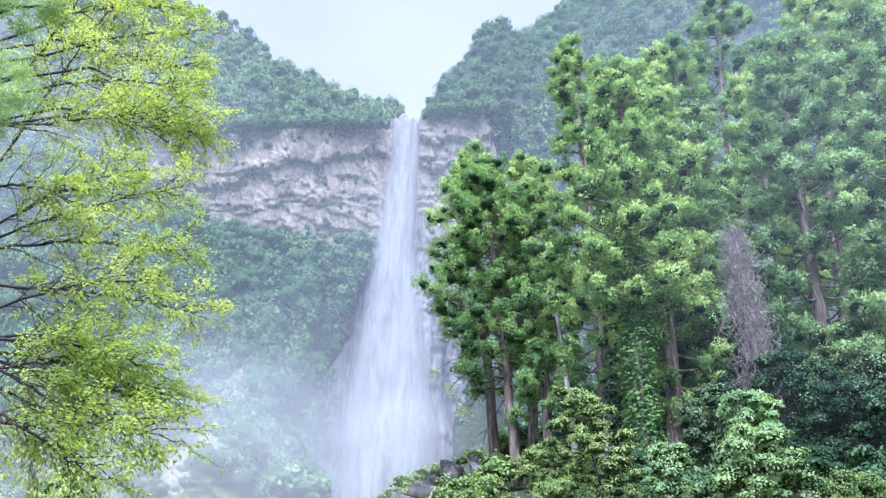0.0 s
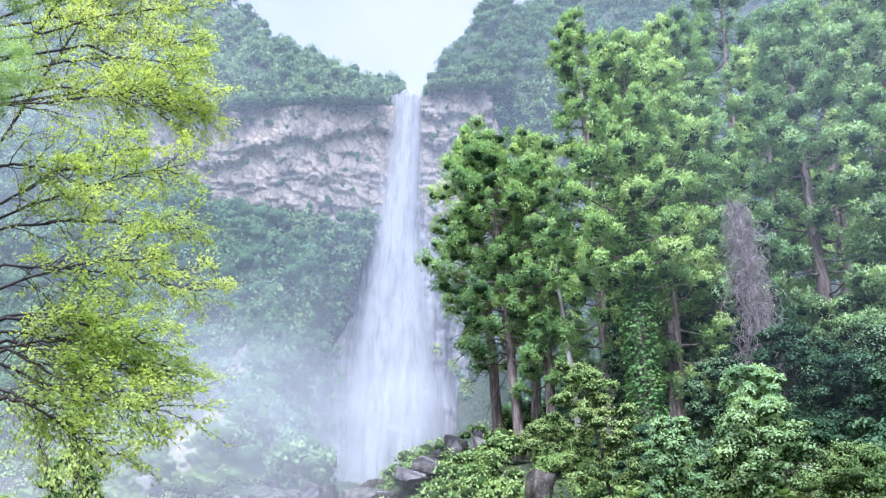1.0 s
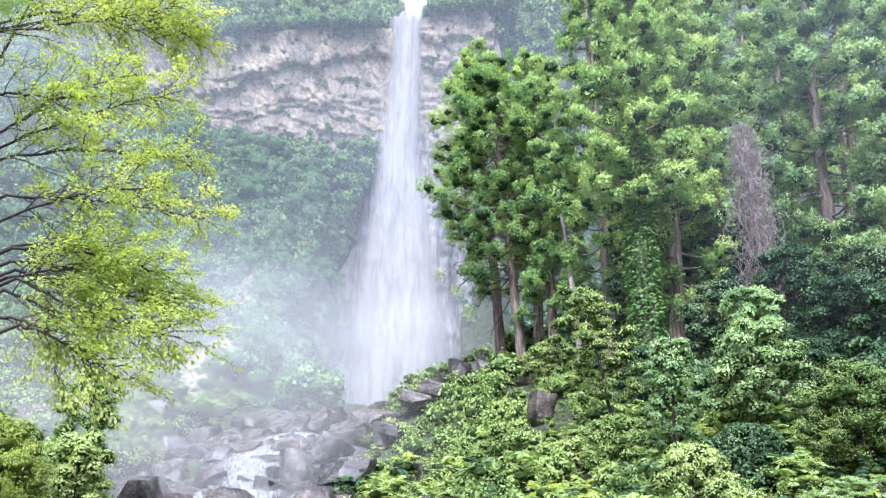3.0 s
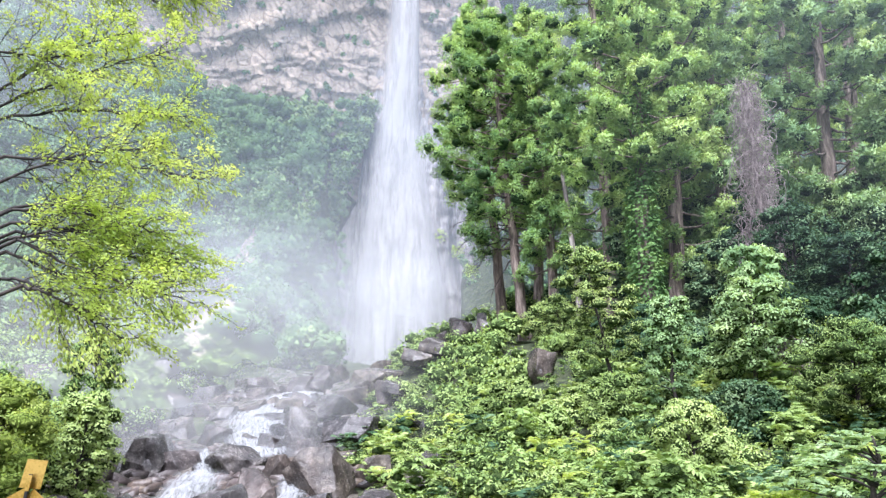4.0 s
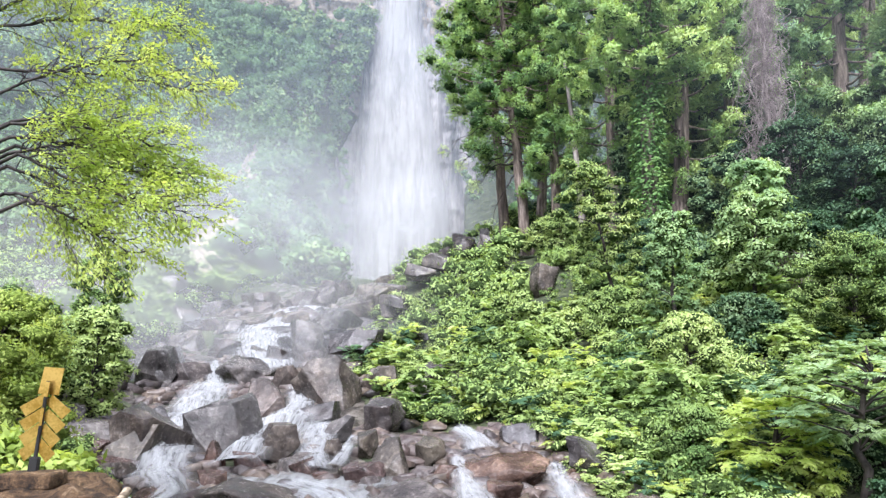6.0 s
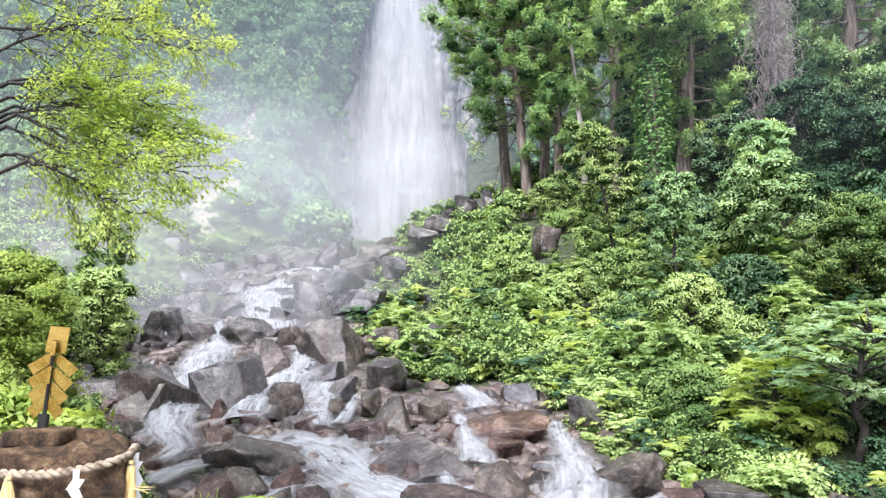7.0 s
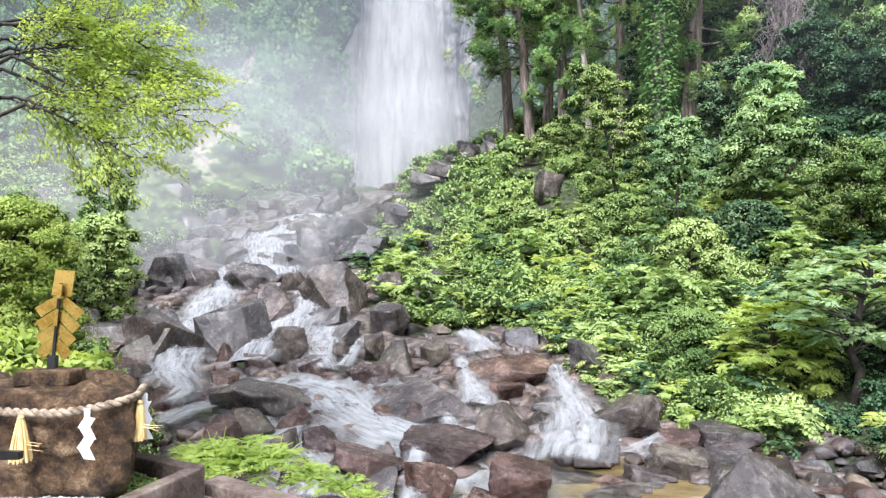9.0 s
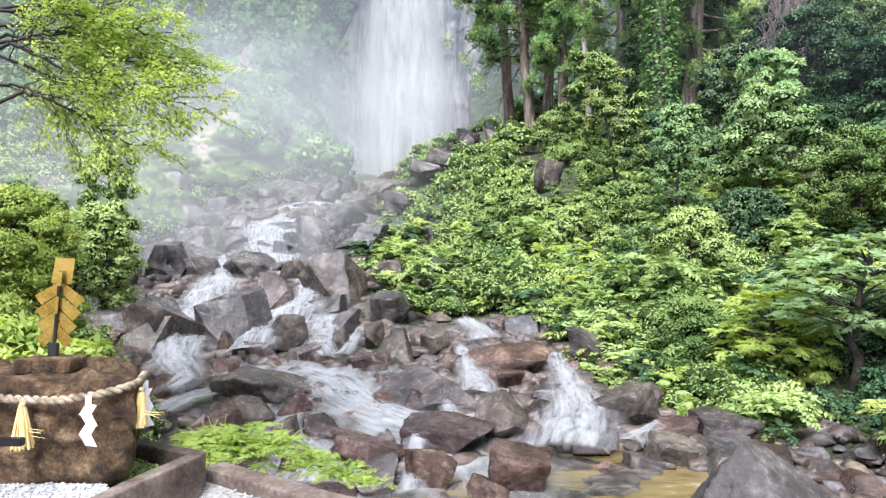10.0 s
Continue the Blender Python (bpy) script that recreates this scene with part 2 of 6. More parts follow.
L_IVY = leaf_material("ivy_leaves", (0.04, 0.09, 0.03), (0.13, 0.25, 0.08), (0.30, 0.43, 0.15), 0.8, 0.3, 0.5)
M_FALL = veil_material("falling_water", (0.36, 0.3, 0.045), 0.3, 0.62, 0.3, gain=0.85)
M_FALLCORE = veil_material("falling_water_core", (0.36, 0.3, 0.03), 0.18, 0.55, 0.35, gain=0.9)
M_RAPID = veil_material("white_water", (5.0, 0.55, 1.0), 0.30, 0.60, 0.4, colour=(0.62, 0.64, 0.66), scale=1.3, gain=0.9, up=0.06, flow=True)
M_MIST = veil_material("spray", (0.02, 0.02, 0.03), 0.28, 0.66, 0.45, colour=(0.90, 0.92, 0.95), up=0.45, gain=0.52)
M_THINMIST = veil_material("thin_spray", (0.02, 0.02, 0.03), 0.26, 0.70, 0.45, colour=(0.9, 0.94, 0.98), up=0.45, gain=0.23)
M_LOWMIST = veil_material("low_spray", (0.05, 0.05, 0.07), 0.1, 0.9, 0.4, colour=(0.92, 0.94, 0.97), up=0.45, gain=0.52)
M_SHALLOW = veil_material("shallow_white_water", (1.6, 0.8, 1.0), 0.34, 0.62, 0.25, colour=(0.58, 0.60, 0.61), scale=1.2, up=0.12, gain=0.9, flow=True)
M_FOAM = veil_material("churned_foam", (3.0, 1.1, 1.0), 0.36, 0.58, 0.45, colour=(0.64, 0.66, 0.68), scale=2.2, up=0.1, gain=0.5, flow=True)
# bluish see-through whites that paint haze over whatever stands behind
M_NEARHAZE = veil_material("haze_sheet_near", (0.01, 0.01, 0.015), 0.0, 1.0, 0.3, colour=(0.74, 0.86, 1.0), up=0.35, gain=0.17)
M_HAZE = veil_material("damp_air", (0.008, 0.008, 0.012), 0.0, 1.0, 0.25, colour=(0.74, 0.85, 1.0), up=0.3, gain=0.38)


# ---- geometry helpers ----
def mesh_np(name, verts, faces, normals=None, uv=None, smooth=False):
    """A mesh from arrays: verts (n, 3) and faces (m, k), all of k corners."""
    me = bpy.data.meshes.new(name)
    verts, faces = np.asarray(verts, np.float32), np.asarray(faces, np.int32)
    k = faces.shape[1]
    me.vertices.add(len(verts))
    me.vertices.foreach_set("co", verts.ravel())
    me.loops.add(faces.size)
    me.loops.foreach_set("vertex_index", faces.ravel())
    me.polygons.add(len(faces))
    me.polygons.foreach_set("loop_start", np.arange(0, faces.size, k, dtype=np.int32))
    me.polygons.foreach_set("loop_total", np.full(len(faces), k, np.int32))
    if smooth:
        me.polygons.foreach_set("use_smooth", np.ones(len(faces), bool))
    me.update(calc_edges=True)
    if normals is not None:
        me.polygons.foreach_set("use_smooth", np.ones(len(faces), bool))
        me.normals_split_custom_set_from_vertices(np.asarray(normals, np.float32))
    if uv is not None:
        me.uv_layers.new(name="UVMap").data.foreach_set("uv", np.asarray(uv, np.float32)[faces.ravel()].ravel())
    return me


def thing(name, label, category, group="", kind="", at=(0, 0, 0), mesh=None, mat=None):
    ob = new(name, mesh)
    ob.location = at
    if mesh is not None and mat is not None:
        mesh.materials.append(mat)
    return tagged(ob, label, category, group, kind)


def part(name, data, mat, parent, label=""):
    """One mesh object (from a bmesh or a mesh) under a thing or a part."""
    if isinstance(data, bmesh.types.BMesh):
        me = bpy.data.meshes.new(name)
        data.to_mesh(me)
        data.free()
        data = me
    if not data.materials:
        data.materials.append(mat)
    ob = new(name, data)
    ob.parent = parent
    return tagged(ob, label)


def grid_faces(nu, nv):
    i = np.arange((nu - 1) * (nv - 1))
    a = (i // (nv - 1)) * nv + i % (nv - 1)
    return np.stack([a, a + nv, a + nv + 1, a + 1], 1)


def fbm(x, y, seed=0, octaves=4):
    """Cheap smooth noise for arrays, about -1 to 1."""
    g = np.random.RandomState(seed)
    s, amp, tot = 0.0, 1.0, 0.0
    for o in range(octaves):
        for _ in range(3):
            a = g.uniform(0, 2 * np.pi)
            ph = g.uniform(0, 2 * np.pi)
            k = 2.0 ** o * g.uniform(0.7, 1.4)
            s = s + amp * np.sin(k * (x * np.cos(a) + y * np.sin(a)) + ph + 1.3 * np.sin(0.6 * k * (y * np.cos(a) - x * np.sin(a)) + 2 * ph))
        tot += amp * 2.0
        amp *= 0.55
    return s / tot


def unit(v):
    return v / (np.linalg.norm(v, axis=-1, keepdims=True) + 1e-9)


def leaf_quads(pos, axis, normal, length, width):
    """Pointed leaves: base, two sides and a tip, slightly folded along the middle."""
    axis = unit(axis)
    side = unit(np.cross(axis, normal))
    nrm = np.cross(side, axis)
    L, W = length[:, None], width[:, None]
    v = np.stack([pos, pos + axis * L * 0.45 + side * W * 0.5 - nrm * L * 0.06, pos + axis * L - nrm * L * 0.12,
                  pos + axis * L * 0.45 - side * W * 0.5 - nrm * L * 0.06], 1)
    return v.reshape(-1, 3), np.arange(len(pos) * 4).reshape(-1, 4)


def leaf_tris(pos, axis, normal, length, width):
    axis = unit(axis)
    side = unit(np.cross(axis, normal))
    L, W = length[:, None], width[:, None]
    v = np.stack([pos - side * W * 0.5, pos + side * W * 0.5, pos + axis * L], 1)
    return v.reshape(-1, 3), np.arange(len(pos) * 3).reshape(-1, 3)


def ball_points(g, n, up=0.0):
    d = unit(g.normal(size=(n, 3)))
    d[:, 2] = d[:, 2] + up
    return unit(d)


def clump_leaves(g, centres, radii, per, size, up=0.35, flat=0.75, tri=False, droop=0.0, slim=0.55, lift_out=0.35, mass=None, crown=0.45):
    """Leaves spread over the skins of many small clumps."""
    n = len(centres) * per
    c = np.repeat(np.asarray(centres), per, 0)
    r = np.repeat(np.asarray(radii), per)[:, None]
    d = ball_points(g, n, up)
    pos = c + d * r * g.uniform(0.55, 1.05, (n, 1)) * np.array([1, 1, flat])
    nrm = unit(d + g.normal(size=(n, 3)) * 0.42 + np.array([0, 0, 0.25]))
    axis = unit(unit(np.cross(nrm, g.normal(size=(n, 3)))) + d * lift_out + np.array([0, 0, -droop]))
    ln = size * g.uniform(0.6, 1.3, n)
    v, f = (leaf_tris if tri else leaf_quads)(pos, axis, nrm, ln, ln * slim)
    # leaves take the light as part of their clump and of the whole crown
    whole = 0 if mass is None else unit(pos - np.asarray(mass))
    shade = unit(d * 0.9 + nrm * 0.35 + whole * crown + np.array([0, 0, 0.12]))
    return v, f, np.repeat(shade, f.shape[1], 0)


ICO_V = np.array([(0, 0, 1), (0.894, 0, 0.447), (0.276, 0.851, 0.447), (-0.724, 0.526, 0.447), (-0.724, -0.526, 0.447), (0.276, -0.851, 0.447),
                  (0.724, 0.526, -0.447), (-0.276, 0.851, -0.447), (-0.894, 0, -0.447), (-0.276, -0.851, -0.447), (0.724, -0.526, -0.447), (0, 0, -1)])
ICO_F = np.array([(0, i, i % 5 + 1) for i in range(1, 6)] + [(11, i % 5 + 6, i) for i in range(6, 11)] + [(i, i + 5, i % 5 + 1) for i in range(1, 6)]
                 + [(i % 5 + 1, i + 5, i % 5 + 6) for i in range(1, 6)])


def fronds(g, roots, out, length, pairs=7, arch=0.45, slim=0.34):
    """Compound leaves: an arching rib from each root, with pairs of leaflets that shorten towards the tip."""
    n = len(roots)
    out, L = unit(out), np.asarray(length)[:, None, None]
    side = unit(np.cross(out, np.array([0, 0, 1.0])) + 1e-4)
    k = np.linspace(0.22, 1.0, pairs)[None, :, None]
    rib = roots[:, None] + out[:, None] * L * k + np.array([0, 0, -1.0]) * L * arch * k ** 2
    along = unit(out[:, None] - np.array([0, 0, 2.0]) * arch * k)
    face = unit(np.cross(side[:, None] + 0 * along, along))
    face = np.where(face[..., 2:] < 0, -face, face)
    size = L * 0.34 * np.sin(np.pi * (0.18 + 0.74 * k)) ** 0.8
    pos, ax, nr, ln = [], [], [], []
    for sgn in (-1, 1):
        pos.append(rib)
        ax.append(unit(side[:, None] * sgn + 0.65 * along - 0.18 * np.array([0, 0, 1.0]) + 0.12 * g.normal(size=rib.shape)))
        nr.append(unit(face + 0.4 * g.normal(size=rib.shape)))
        ln.append((size * g.uniform(0.8, 1.2, size.shape))[..., 0])
    pos, ax, nr = (np.concatenate(q, 1).reshape(-1, 3) for q in (pos, ax, nr))
    ln = np.concatenate(ln, 1).ravel()
    v, f = leaf_quads(pos, ax, nr, ln, ln * slim)
    return v, f, np.repeat(unit(nr + np.array([0, 0, 0.25])), 4, 0)


def shade_knots(g, centres, radii, flat=0.75, size=0.72):
    """Uneven knots that the leaves hide, dark-coloured to paint the shade inside the clumps."""
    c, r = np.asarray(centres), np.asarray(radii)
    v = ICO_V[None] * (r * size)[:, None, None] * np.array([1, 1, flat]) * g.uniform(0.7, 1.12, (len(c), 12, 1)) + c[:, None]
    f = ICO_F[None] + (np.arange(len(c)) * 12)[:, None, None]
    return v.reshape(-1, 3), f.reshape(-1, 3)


def tube(points, radii, sides=7):
    """A round limb along points with a radius at each."""
    p = np.asarray(points, float)
    r = np.asarray(radii, float)
    t = unit(np.gradient(p, axis=0))
    ref = np.array([0.31, 0.87, 0.37])
    a = unit(np.cross(t, ref))
    b = np.cross(t, a)
    th = np.linspace(0, 2 * np.pi, sides, endpoint=False)
    ring = p[:, None] + r[:, None, None] * (np.cos(th)[None, :, None] * a[:, None] + np.sin(th)[None, :, None] * b[:, None])
    v = ring.reshape(-1, 3)
    i = np.arange((len(p) - 1) * sides)
    k, s = i // sides, i % sides
    f = np.stack([k * sides + s, k * sides + (s + 1) % sides, (k + 1) * sides + (s + 1) % sides, (k + 1) * sides + s], 1)
    return v, f


def join(parts_list):
    vs, fs, o = [], [], 0
    for v, f in parts_list:
        vs.append(v)
        fs.append(f + o)
        o += len(v)
    return np.concatenate(vs), np.concatenate(fs)


def bezier(p0, p1, sag, n=7, g=None, wob=0.0):
    """A limb's line from p0 to p1, bowed by sag, with some unevenness."""
    t = np.linspace(0, 1, n)[:, None]
    p0, p1 = np.asarray(p0, float), np.asarray(p1, float)
    p = p0 + (p1 - p0) * t + np.asarray(sag) * (4 * t * (1 - t))
    if g is not None and wob:
        w = g.normal(size=(n, 3)) * wob
        w[0] = w[-1] = 0
        p = p + w
    return p


# ---- the ground: stream bed, banks, gravel terrace, steep wooded sides, the ledge above the fall ----
def stream_z(y):
    return np.interp(y, [-30, 9, 13, 17, 24, 35, 45, 60, 90, 120, 188], [-1.9, -1.8, -1.6, -1.3, -0.7, 0.2, 2.2, 5.4, 9.5, 13, 23])


def stream_x(y):
    return np.interp(y, [-30, 10, 17, 24, 35, 45, 60, 90, 188], [3, 0.8, -3.5, -7.5, -11.5, -12, -14.5, -18, -19])


def ground_z(x, y, rough=True):
    x, y = np.asarray(x, float), np.asarray(y, float)
    zs, dx = stream_z(y), x - stream_x(y)
    w = np.interp(y, [8, 17, 24, 45, 90, 188], [5.5, 6.5, 6.0, 5.5, 8, 20])
    kr = np.interp(y, [5, 14, 24, 40, 70, 95, 150], [0.22, 0.16, 0.22, 0.24, 0.36, 0.52, 0.5])
    wl = np.interp(y, [8, 17, 24, 35, 45, 90, 188], [5.5, 5.2, 4.4, 5.0, 8, 14, 20])
    right = kr * np.maximum(0, dx - w)
    left = 0.75 * np.maximum(0, -dx - wl)
    left = np.minimum(left, np.interp(y, [8, 30, 60, 90], [2.2, 3.4, 2.2, 2.0]) + 0.10 * left)
    z = zs + np.where(right < 9, right, 9 + 0.35 * (right - 9)) + np.minimum(left, 14)
    # wooded valley sides
    sl = y + 0.45 * np.abs(x)
    hl = np.interp(sl, [90, 104, 126, 147, 168, 187, 206, 228, 420], [-20, 4, 8, 20, 33, 61, 88, 108, 260])
    sr = y + 0.8 * x - 26 * np.clip((27 - x) / 15, 0, 1)
    hr = np.interp(sr, [95, 110, 120, 140, 158, 178, 197, 212, 236, 260, 320, 600], [-10, 8, 13, 22, 40, 67, 95, 119, 155, 195, 280, 520])
    hl = hl - 75 * np.clip((x + 37) / 9, 0, 1)
    z = np.where(x < -12, np.maximum(z, hl), z)
    z = np.where(x > 2, np.maximum(z, hr), z)
    # the ledge: everything behind the cliff line
    k = np.interp(x, [-190, -100, -50, -20, -12, 0, 20, 40], [2.2, 1.75, 1.3, 1.05, 0.9, 1.3, 1.8, 1.8])
    lip = np.interp(x, [-190, -127, -70, -24, -21, -9, -5, 20], [150, 148, 143, 146, 146, 146, 150, 155])
    crest = np.interp(x, [-190, -123, -94, -50, -26, -14, -8, 22], [80, 62, 54, 42, 38, 60, 42, 60])
    over = y - 195
    top = lip + k * np.minimum(over, crest) - 0.35 * np.maximum(0, over - crest) - 4
    top = np.where((x > -21.5) & (x < -9), lip + 0.05 * over - 1, top)
    up = np.clip((y - 194.0) / 1.5, 0, 1)
    edge = np.clip((44 - x) / 18, 0, 1)
    z = z * (1 - up * edge) + np.maximum(top, np.where(x > 25, hr, -99)) * up * edge
    # gravel terrace at the viewer's feet, held by a low kerb
    terrace = np.clip((kerb_line(x) - y) / 0.25, 0, 1)
    z = z * (1 - terrace) - 0.03 * terrace
    if rough:
        far = np.clip((y - 9) / 40, 0, 1)
        z = z + fbm(x * 0.16, y * 0.16, 3) * (0.25 + 1.9 * far) * (1 - terrace) * np.clip((np.abs(dx) - 1) / 6, 0.1, 1)
    return z


def kerb_line(x):
    return np.interp(x, [-40, -6, -2.05, -0.88, 3, 40], [9, 6.3, 5.8, 4.95, 2.2, -24])


gx = np.concatenate([np.linspace(-700, -230, 12), np.linspace(-220, -60, 50), np.linspace(-57, -13, 34), np.linspace(-12, 14, 60), np.linspace(15, 60, 34),
                     np.linspace(64, 240, 50), np.linspace(260, 700, 12)])
gy = np.concatenate([np.linspace(-200, -12, 10), np.linspace(-10, 30, 70), np.linspace(31, 100, 48), np.linspace(102, 187, 46), np.linspace(188.5, 196, 10),
                     np.linspace(197, 300, 40), np.linspace(320, 800, 12)])
GX, GY = np.meshgrid(gx, gy, indexing="ij")
ground_mesh = mesh_np("ground", np.stack([GX, GY, ground_z(GX, GY)], -1).reshape(-1, 3), grid_faces(len(gx), len(gy)), smooth=True)
ground = thing("ground", "steep green valley floor and wooded mountain sides", "ground", kind="structure", mesh=ground_mesh, mat=M_GROUND)

# ---- the fall: cliff face, ledges, wet columns, falling water ----
def cliff_face(name, x0, x1, z_low, z_high, depth, nu, nv, seed, column=0.0, shelves=(), calm=0.0):
    """A rock face with stepped beds, overhangs and vertical joints."""
    g = np.random.RandomState(seed)
    u, v = np.meshgrid(np.linspace(0, 1, nu), np.linspace(0, 1, nv), indexing="ij")
    x = x0 + (x1 - x0) * u
    lo, hi = z_low(x), z_high(x)
    z = lo + (hi - lo) * v
    warp = z + 1.5 * fbm(x * 0.06, z * 0.05, seed) + 1.6 * np.floor(2.2 * fbm(x * 0.16, z * 0.03, seed + 30)) + 0.35 * fbm(x * 0.5, z * 0.3, seed + 1)
    beds = np.cumsum(g.uniform(0.7, 1.0, 90) * g.choice([1.2, 2.2, 5.0], 90)) + lo.min() - 8
    idx = np.searchsorted(beds, warp)
    step = g.uniform(-1.0, 1.0, 100)[idx]
    wide = g.uniform(2.5, 9.0, 100)[idx]
    joint = np.floor(x / wide + 0.15 * z + 0.5 * fbm(x * 0.3, z * 0.2, seed + 2) + idx * 0.37)
    block = np.sin(joint * 12.9898 + idx * 78.233) * 43758.5453
    block = block - np.floor(block)
    wob = x * 0.3 + 1.6 * fbm(x * 0.12, z * 0.02, seed + 3) + 0.5 * fbm(x * 0.4, z * 0.06, seed + 8)
    col = np.abs((wob % 1.0) - 0.5) * 2 * (0.45 + 0.9 * np.abs(np.sin(np.floor(wob) * 7.31)))
    plain = np.clip((v - calm) / 0.06, 0, 1) if calm else 0 * v
    grooves = 0.8 * np.abs(fbm(1.1 * x + 0.5 * z, 0.12 * z - 0.3 * x, seed + 9))
    y = depth(x, v) - (1.0 - column) * ((0.30 * step + 1.3 * (block - 0.5)) * (1 - 0.9 * plain) + plain * grooves * 1.3)
    y = y - column * (1.7 * col ** 0.5 + 0.9 * (block - 0.5))
    for xs, zs, out in shelves:
        # above the shelf line the rock stands out over a shadowed recess
        line = np.interp(x, xs, zs) + 1.2 * np.floor(2.5 * fbm(x * 0.25, x * 0.13, seed + 20)) + 0.8 * (block - 0.5)
        y = y - out * np.clip((z - line) / 0.5, 0, 1) * np.interp(x, [xs[0] - 4, xs[0], xs[-1], xs[-1] + 4], [0, 1, 1, 0])
    y = y + 0.25 * fbm(x * 0.9, z * 0.9, seed + 4, 3) + 0.9 * fbm(x * 0.07, z * 0.05, seed + 5, 2) + 0.35 * np.abs(fbm(x * 1.3 + 0.4 * z, z * 0.25, seed + 6, 3))
    return mesh_np(name, np.stack([x, y, z], -1).reshape(-1, 3), grid_faces(nu, nv))


lift = lambda val: (lambda x: np.full_like(x, val))
upper_cliff = thing("cliff_left", "pale grey layered cliff with dark overhangs and streaks", "cliff", kind="structure", mat=M_CLIFF,
                    mesh=cliff_face("cliff_left", -100, -19, lambda x: np.interp(x, [-100, -79, -60, -34, -19], [97, 97, 86, 76, 60]),
                                    lambda x: np.interp(x, [-100, -85, -40, -19], [139, 138.5, 141, 141.5]) + 1.5 * fbm(x * 0.25, x * 0.1, 77),
                                    lambda x, v: 190 - 2.5 * v + 0 * v + 2.0, 300, 170, 11, shelves=(((-100, -70, -45, -20), (121, 122, 128, 133), 2.2), ((-66, -40), (102, 104), 1.8), ((-58, -24), (114, 116), 1.0)), calm=0.72))
right_cliff = thing("cliff_right", "grey ledged cliff beside the lip of the waterfall", "cliff", kind="structure", mat=M_CLIFF,
                    mesh=cliff_face("cliff_right", -10.5, 22, lambda x: np.interp(x, [-12, 32], [60, 60]),
                                    lambda x: np.interp(x, [-12, -6, 8, 13, 22], [143, 146, 149, 144, 96]) + 1.5 * fbm(x * 0.3, x * 0.1, 78),
                                    lambda x, v: 190.5 - 1.5 * v, 130, 170, 23, shelves=(((-12, 22), (137, 138), 2.2), ((-12, 22), (128, 127), 1.8))))
columns = thing("cliff_base", "dark wet columnar rock wall behind the falling water", "cliff", kind="structure", mat=M_COLUMN,
                mesh=cliff_face("cliff_base", -42, 18, lift(12.0), lambda x: np.interp(x, [-42, -34, -28, -22, -8, 18], [30, 55, 72, 149, 149, 84]),
                                lambda x, v: 188.5 + 3 * v ** 1.5 - 6 * np.clip((-29.5 - x) / 6, 0, 1) - 5 * np.clip((x - 2) / 8, 0, 1), 260, 150, 31, 0.8))
side_cliff = thing("cliff_side", "bare pale rock rib showing through the wooded slope", "cliff", kind="structure", mat=M_CLIFF,
                   mesh=cliff_face("cliff_side", -53, -43, lift(10.0), lambda x: np.interp(x, [-53, -50, -47, -43], [20, 40, 52, 30]),
                                   lambda x, v: np.interp(10 + v * (np.interp(x, [-53, -50, -47, -43], [20, 40, 52, 30]) - 10), [8, 20, 33, 61], [126, 147, 168, 187]) + 0.45 * x - 3.5,
                                   60, 90, 41, 0.5))


def fall_sheet(name, seed, front, spread, mat, parent, thin=1.0):
    """One curtain of the fall, leaving the lip as a narrow tongue and widening where it strikes the rock."""
    nu, nv = 28, 90
    u, v = np.meshgrid(np.linspace(0, 1, nu), np.linspace(0, 1, nv), indexing="ij")
    z = 147.5 - 128 * v - 14 * np.clip((v - 0.86) / 0.14, 0, 1)
    half = spread * np.interp(v, [0, 0.02, 0.17, 0.42, 0.57, 0.7, 0.83, 1.0], [4.8, 5.0, 5.8, 7.4, 10.0, 13.8, 16.4, 18.2])
    mid = np.interp(v, [0, 0.17, 0.42, 0.57, 0.7, 1.0], [-14.5, -14.9, -16.1, -15.0, -14.6, -13.6])
    x = mid + (u * 2 - 1) * half + 0.6 * fbm(v * 9, u * 3, seed)
    y = 187.0 - front - 3.0 * np.sqrt(v) - 6.0 * np.clip((v - 0.45) / 0.5, 0, 1) - 1.5 * (1 - (2 * u - 1) ** 2) + 0.5 * fbm(u * 8, v * 5, seed + 7)
    y = y + np.where(v < 0.03, (0.03 - v) * 90, 0)
    me = mesh_np(name, np.stack([x, y, z], -1).reshape(-1, 3), grid_faces(nu, nv), uv=np.stack([u, v], -1).reshape(-1, 2), smooth=True)
    return part(name, me, mat, parent)


waterfall = thing("waterfall", "tall white waterfall dropping in a narrow veil and fanning out", "waterfall", at=(0, 0, 0))
fall_sheet("main_curtain", 2, 0.6, 1.02, M_FALLCORE, waterfall)
fall_sheet("front_curtain", 3, 2.4, 0.76, M_FALL, waterfall)


# ---- spray in the gorge, with tinted sheets that paint the haze ----
def drift(name, label, x0, x1, z0, z1, depth, mat, seed, wave=4.0):
    nu, nv = 40, 24
    u, v = np.meshgrid(np.linspace(0, 1, nu), np.linspace(0, 1, nv), indexing="ij")
    x, z = x0 + (x1 - x0) * u, z0 + (z1 - z0) * v
    y = depth(x) + wave * fbm(u * 4, v * 3, seed) + 6 * (v - 0.5)
    me = mesh_np(name, np.stack([x, y, z], -1).reshape(-1, 3), grid_faces(nu, nv), uv=np.stack([u, v], -1).reshape(-1, 2), smooth=True)
    return thing(name, label, "mist", kind="stuff", mesh=me, mat=mat)


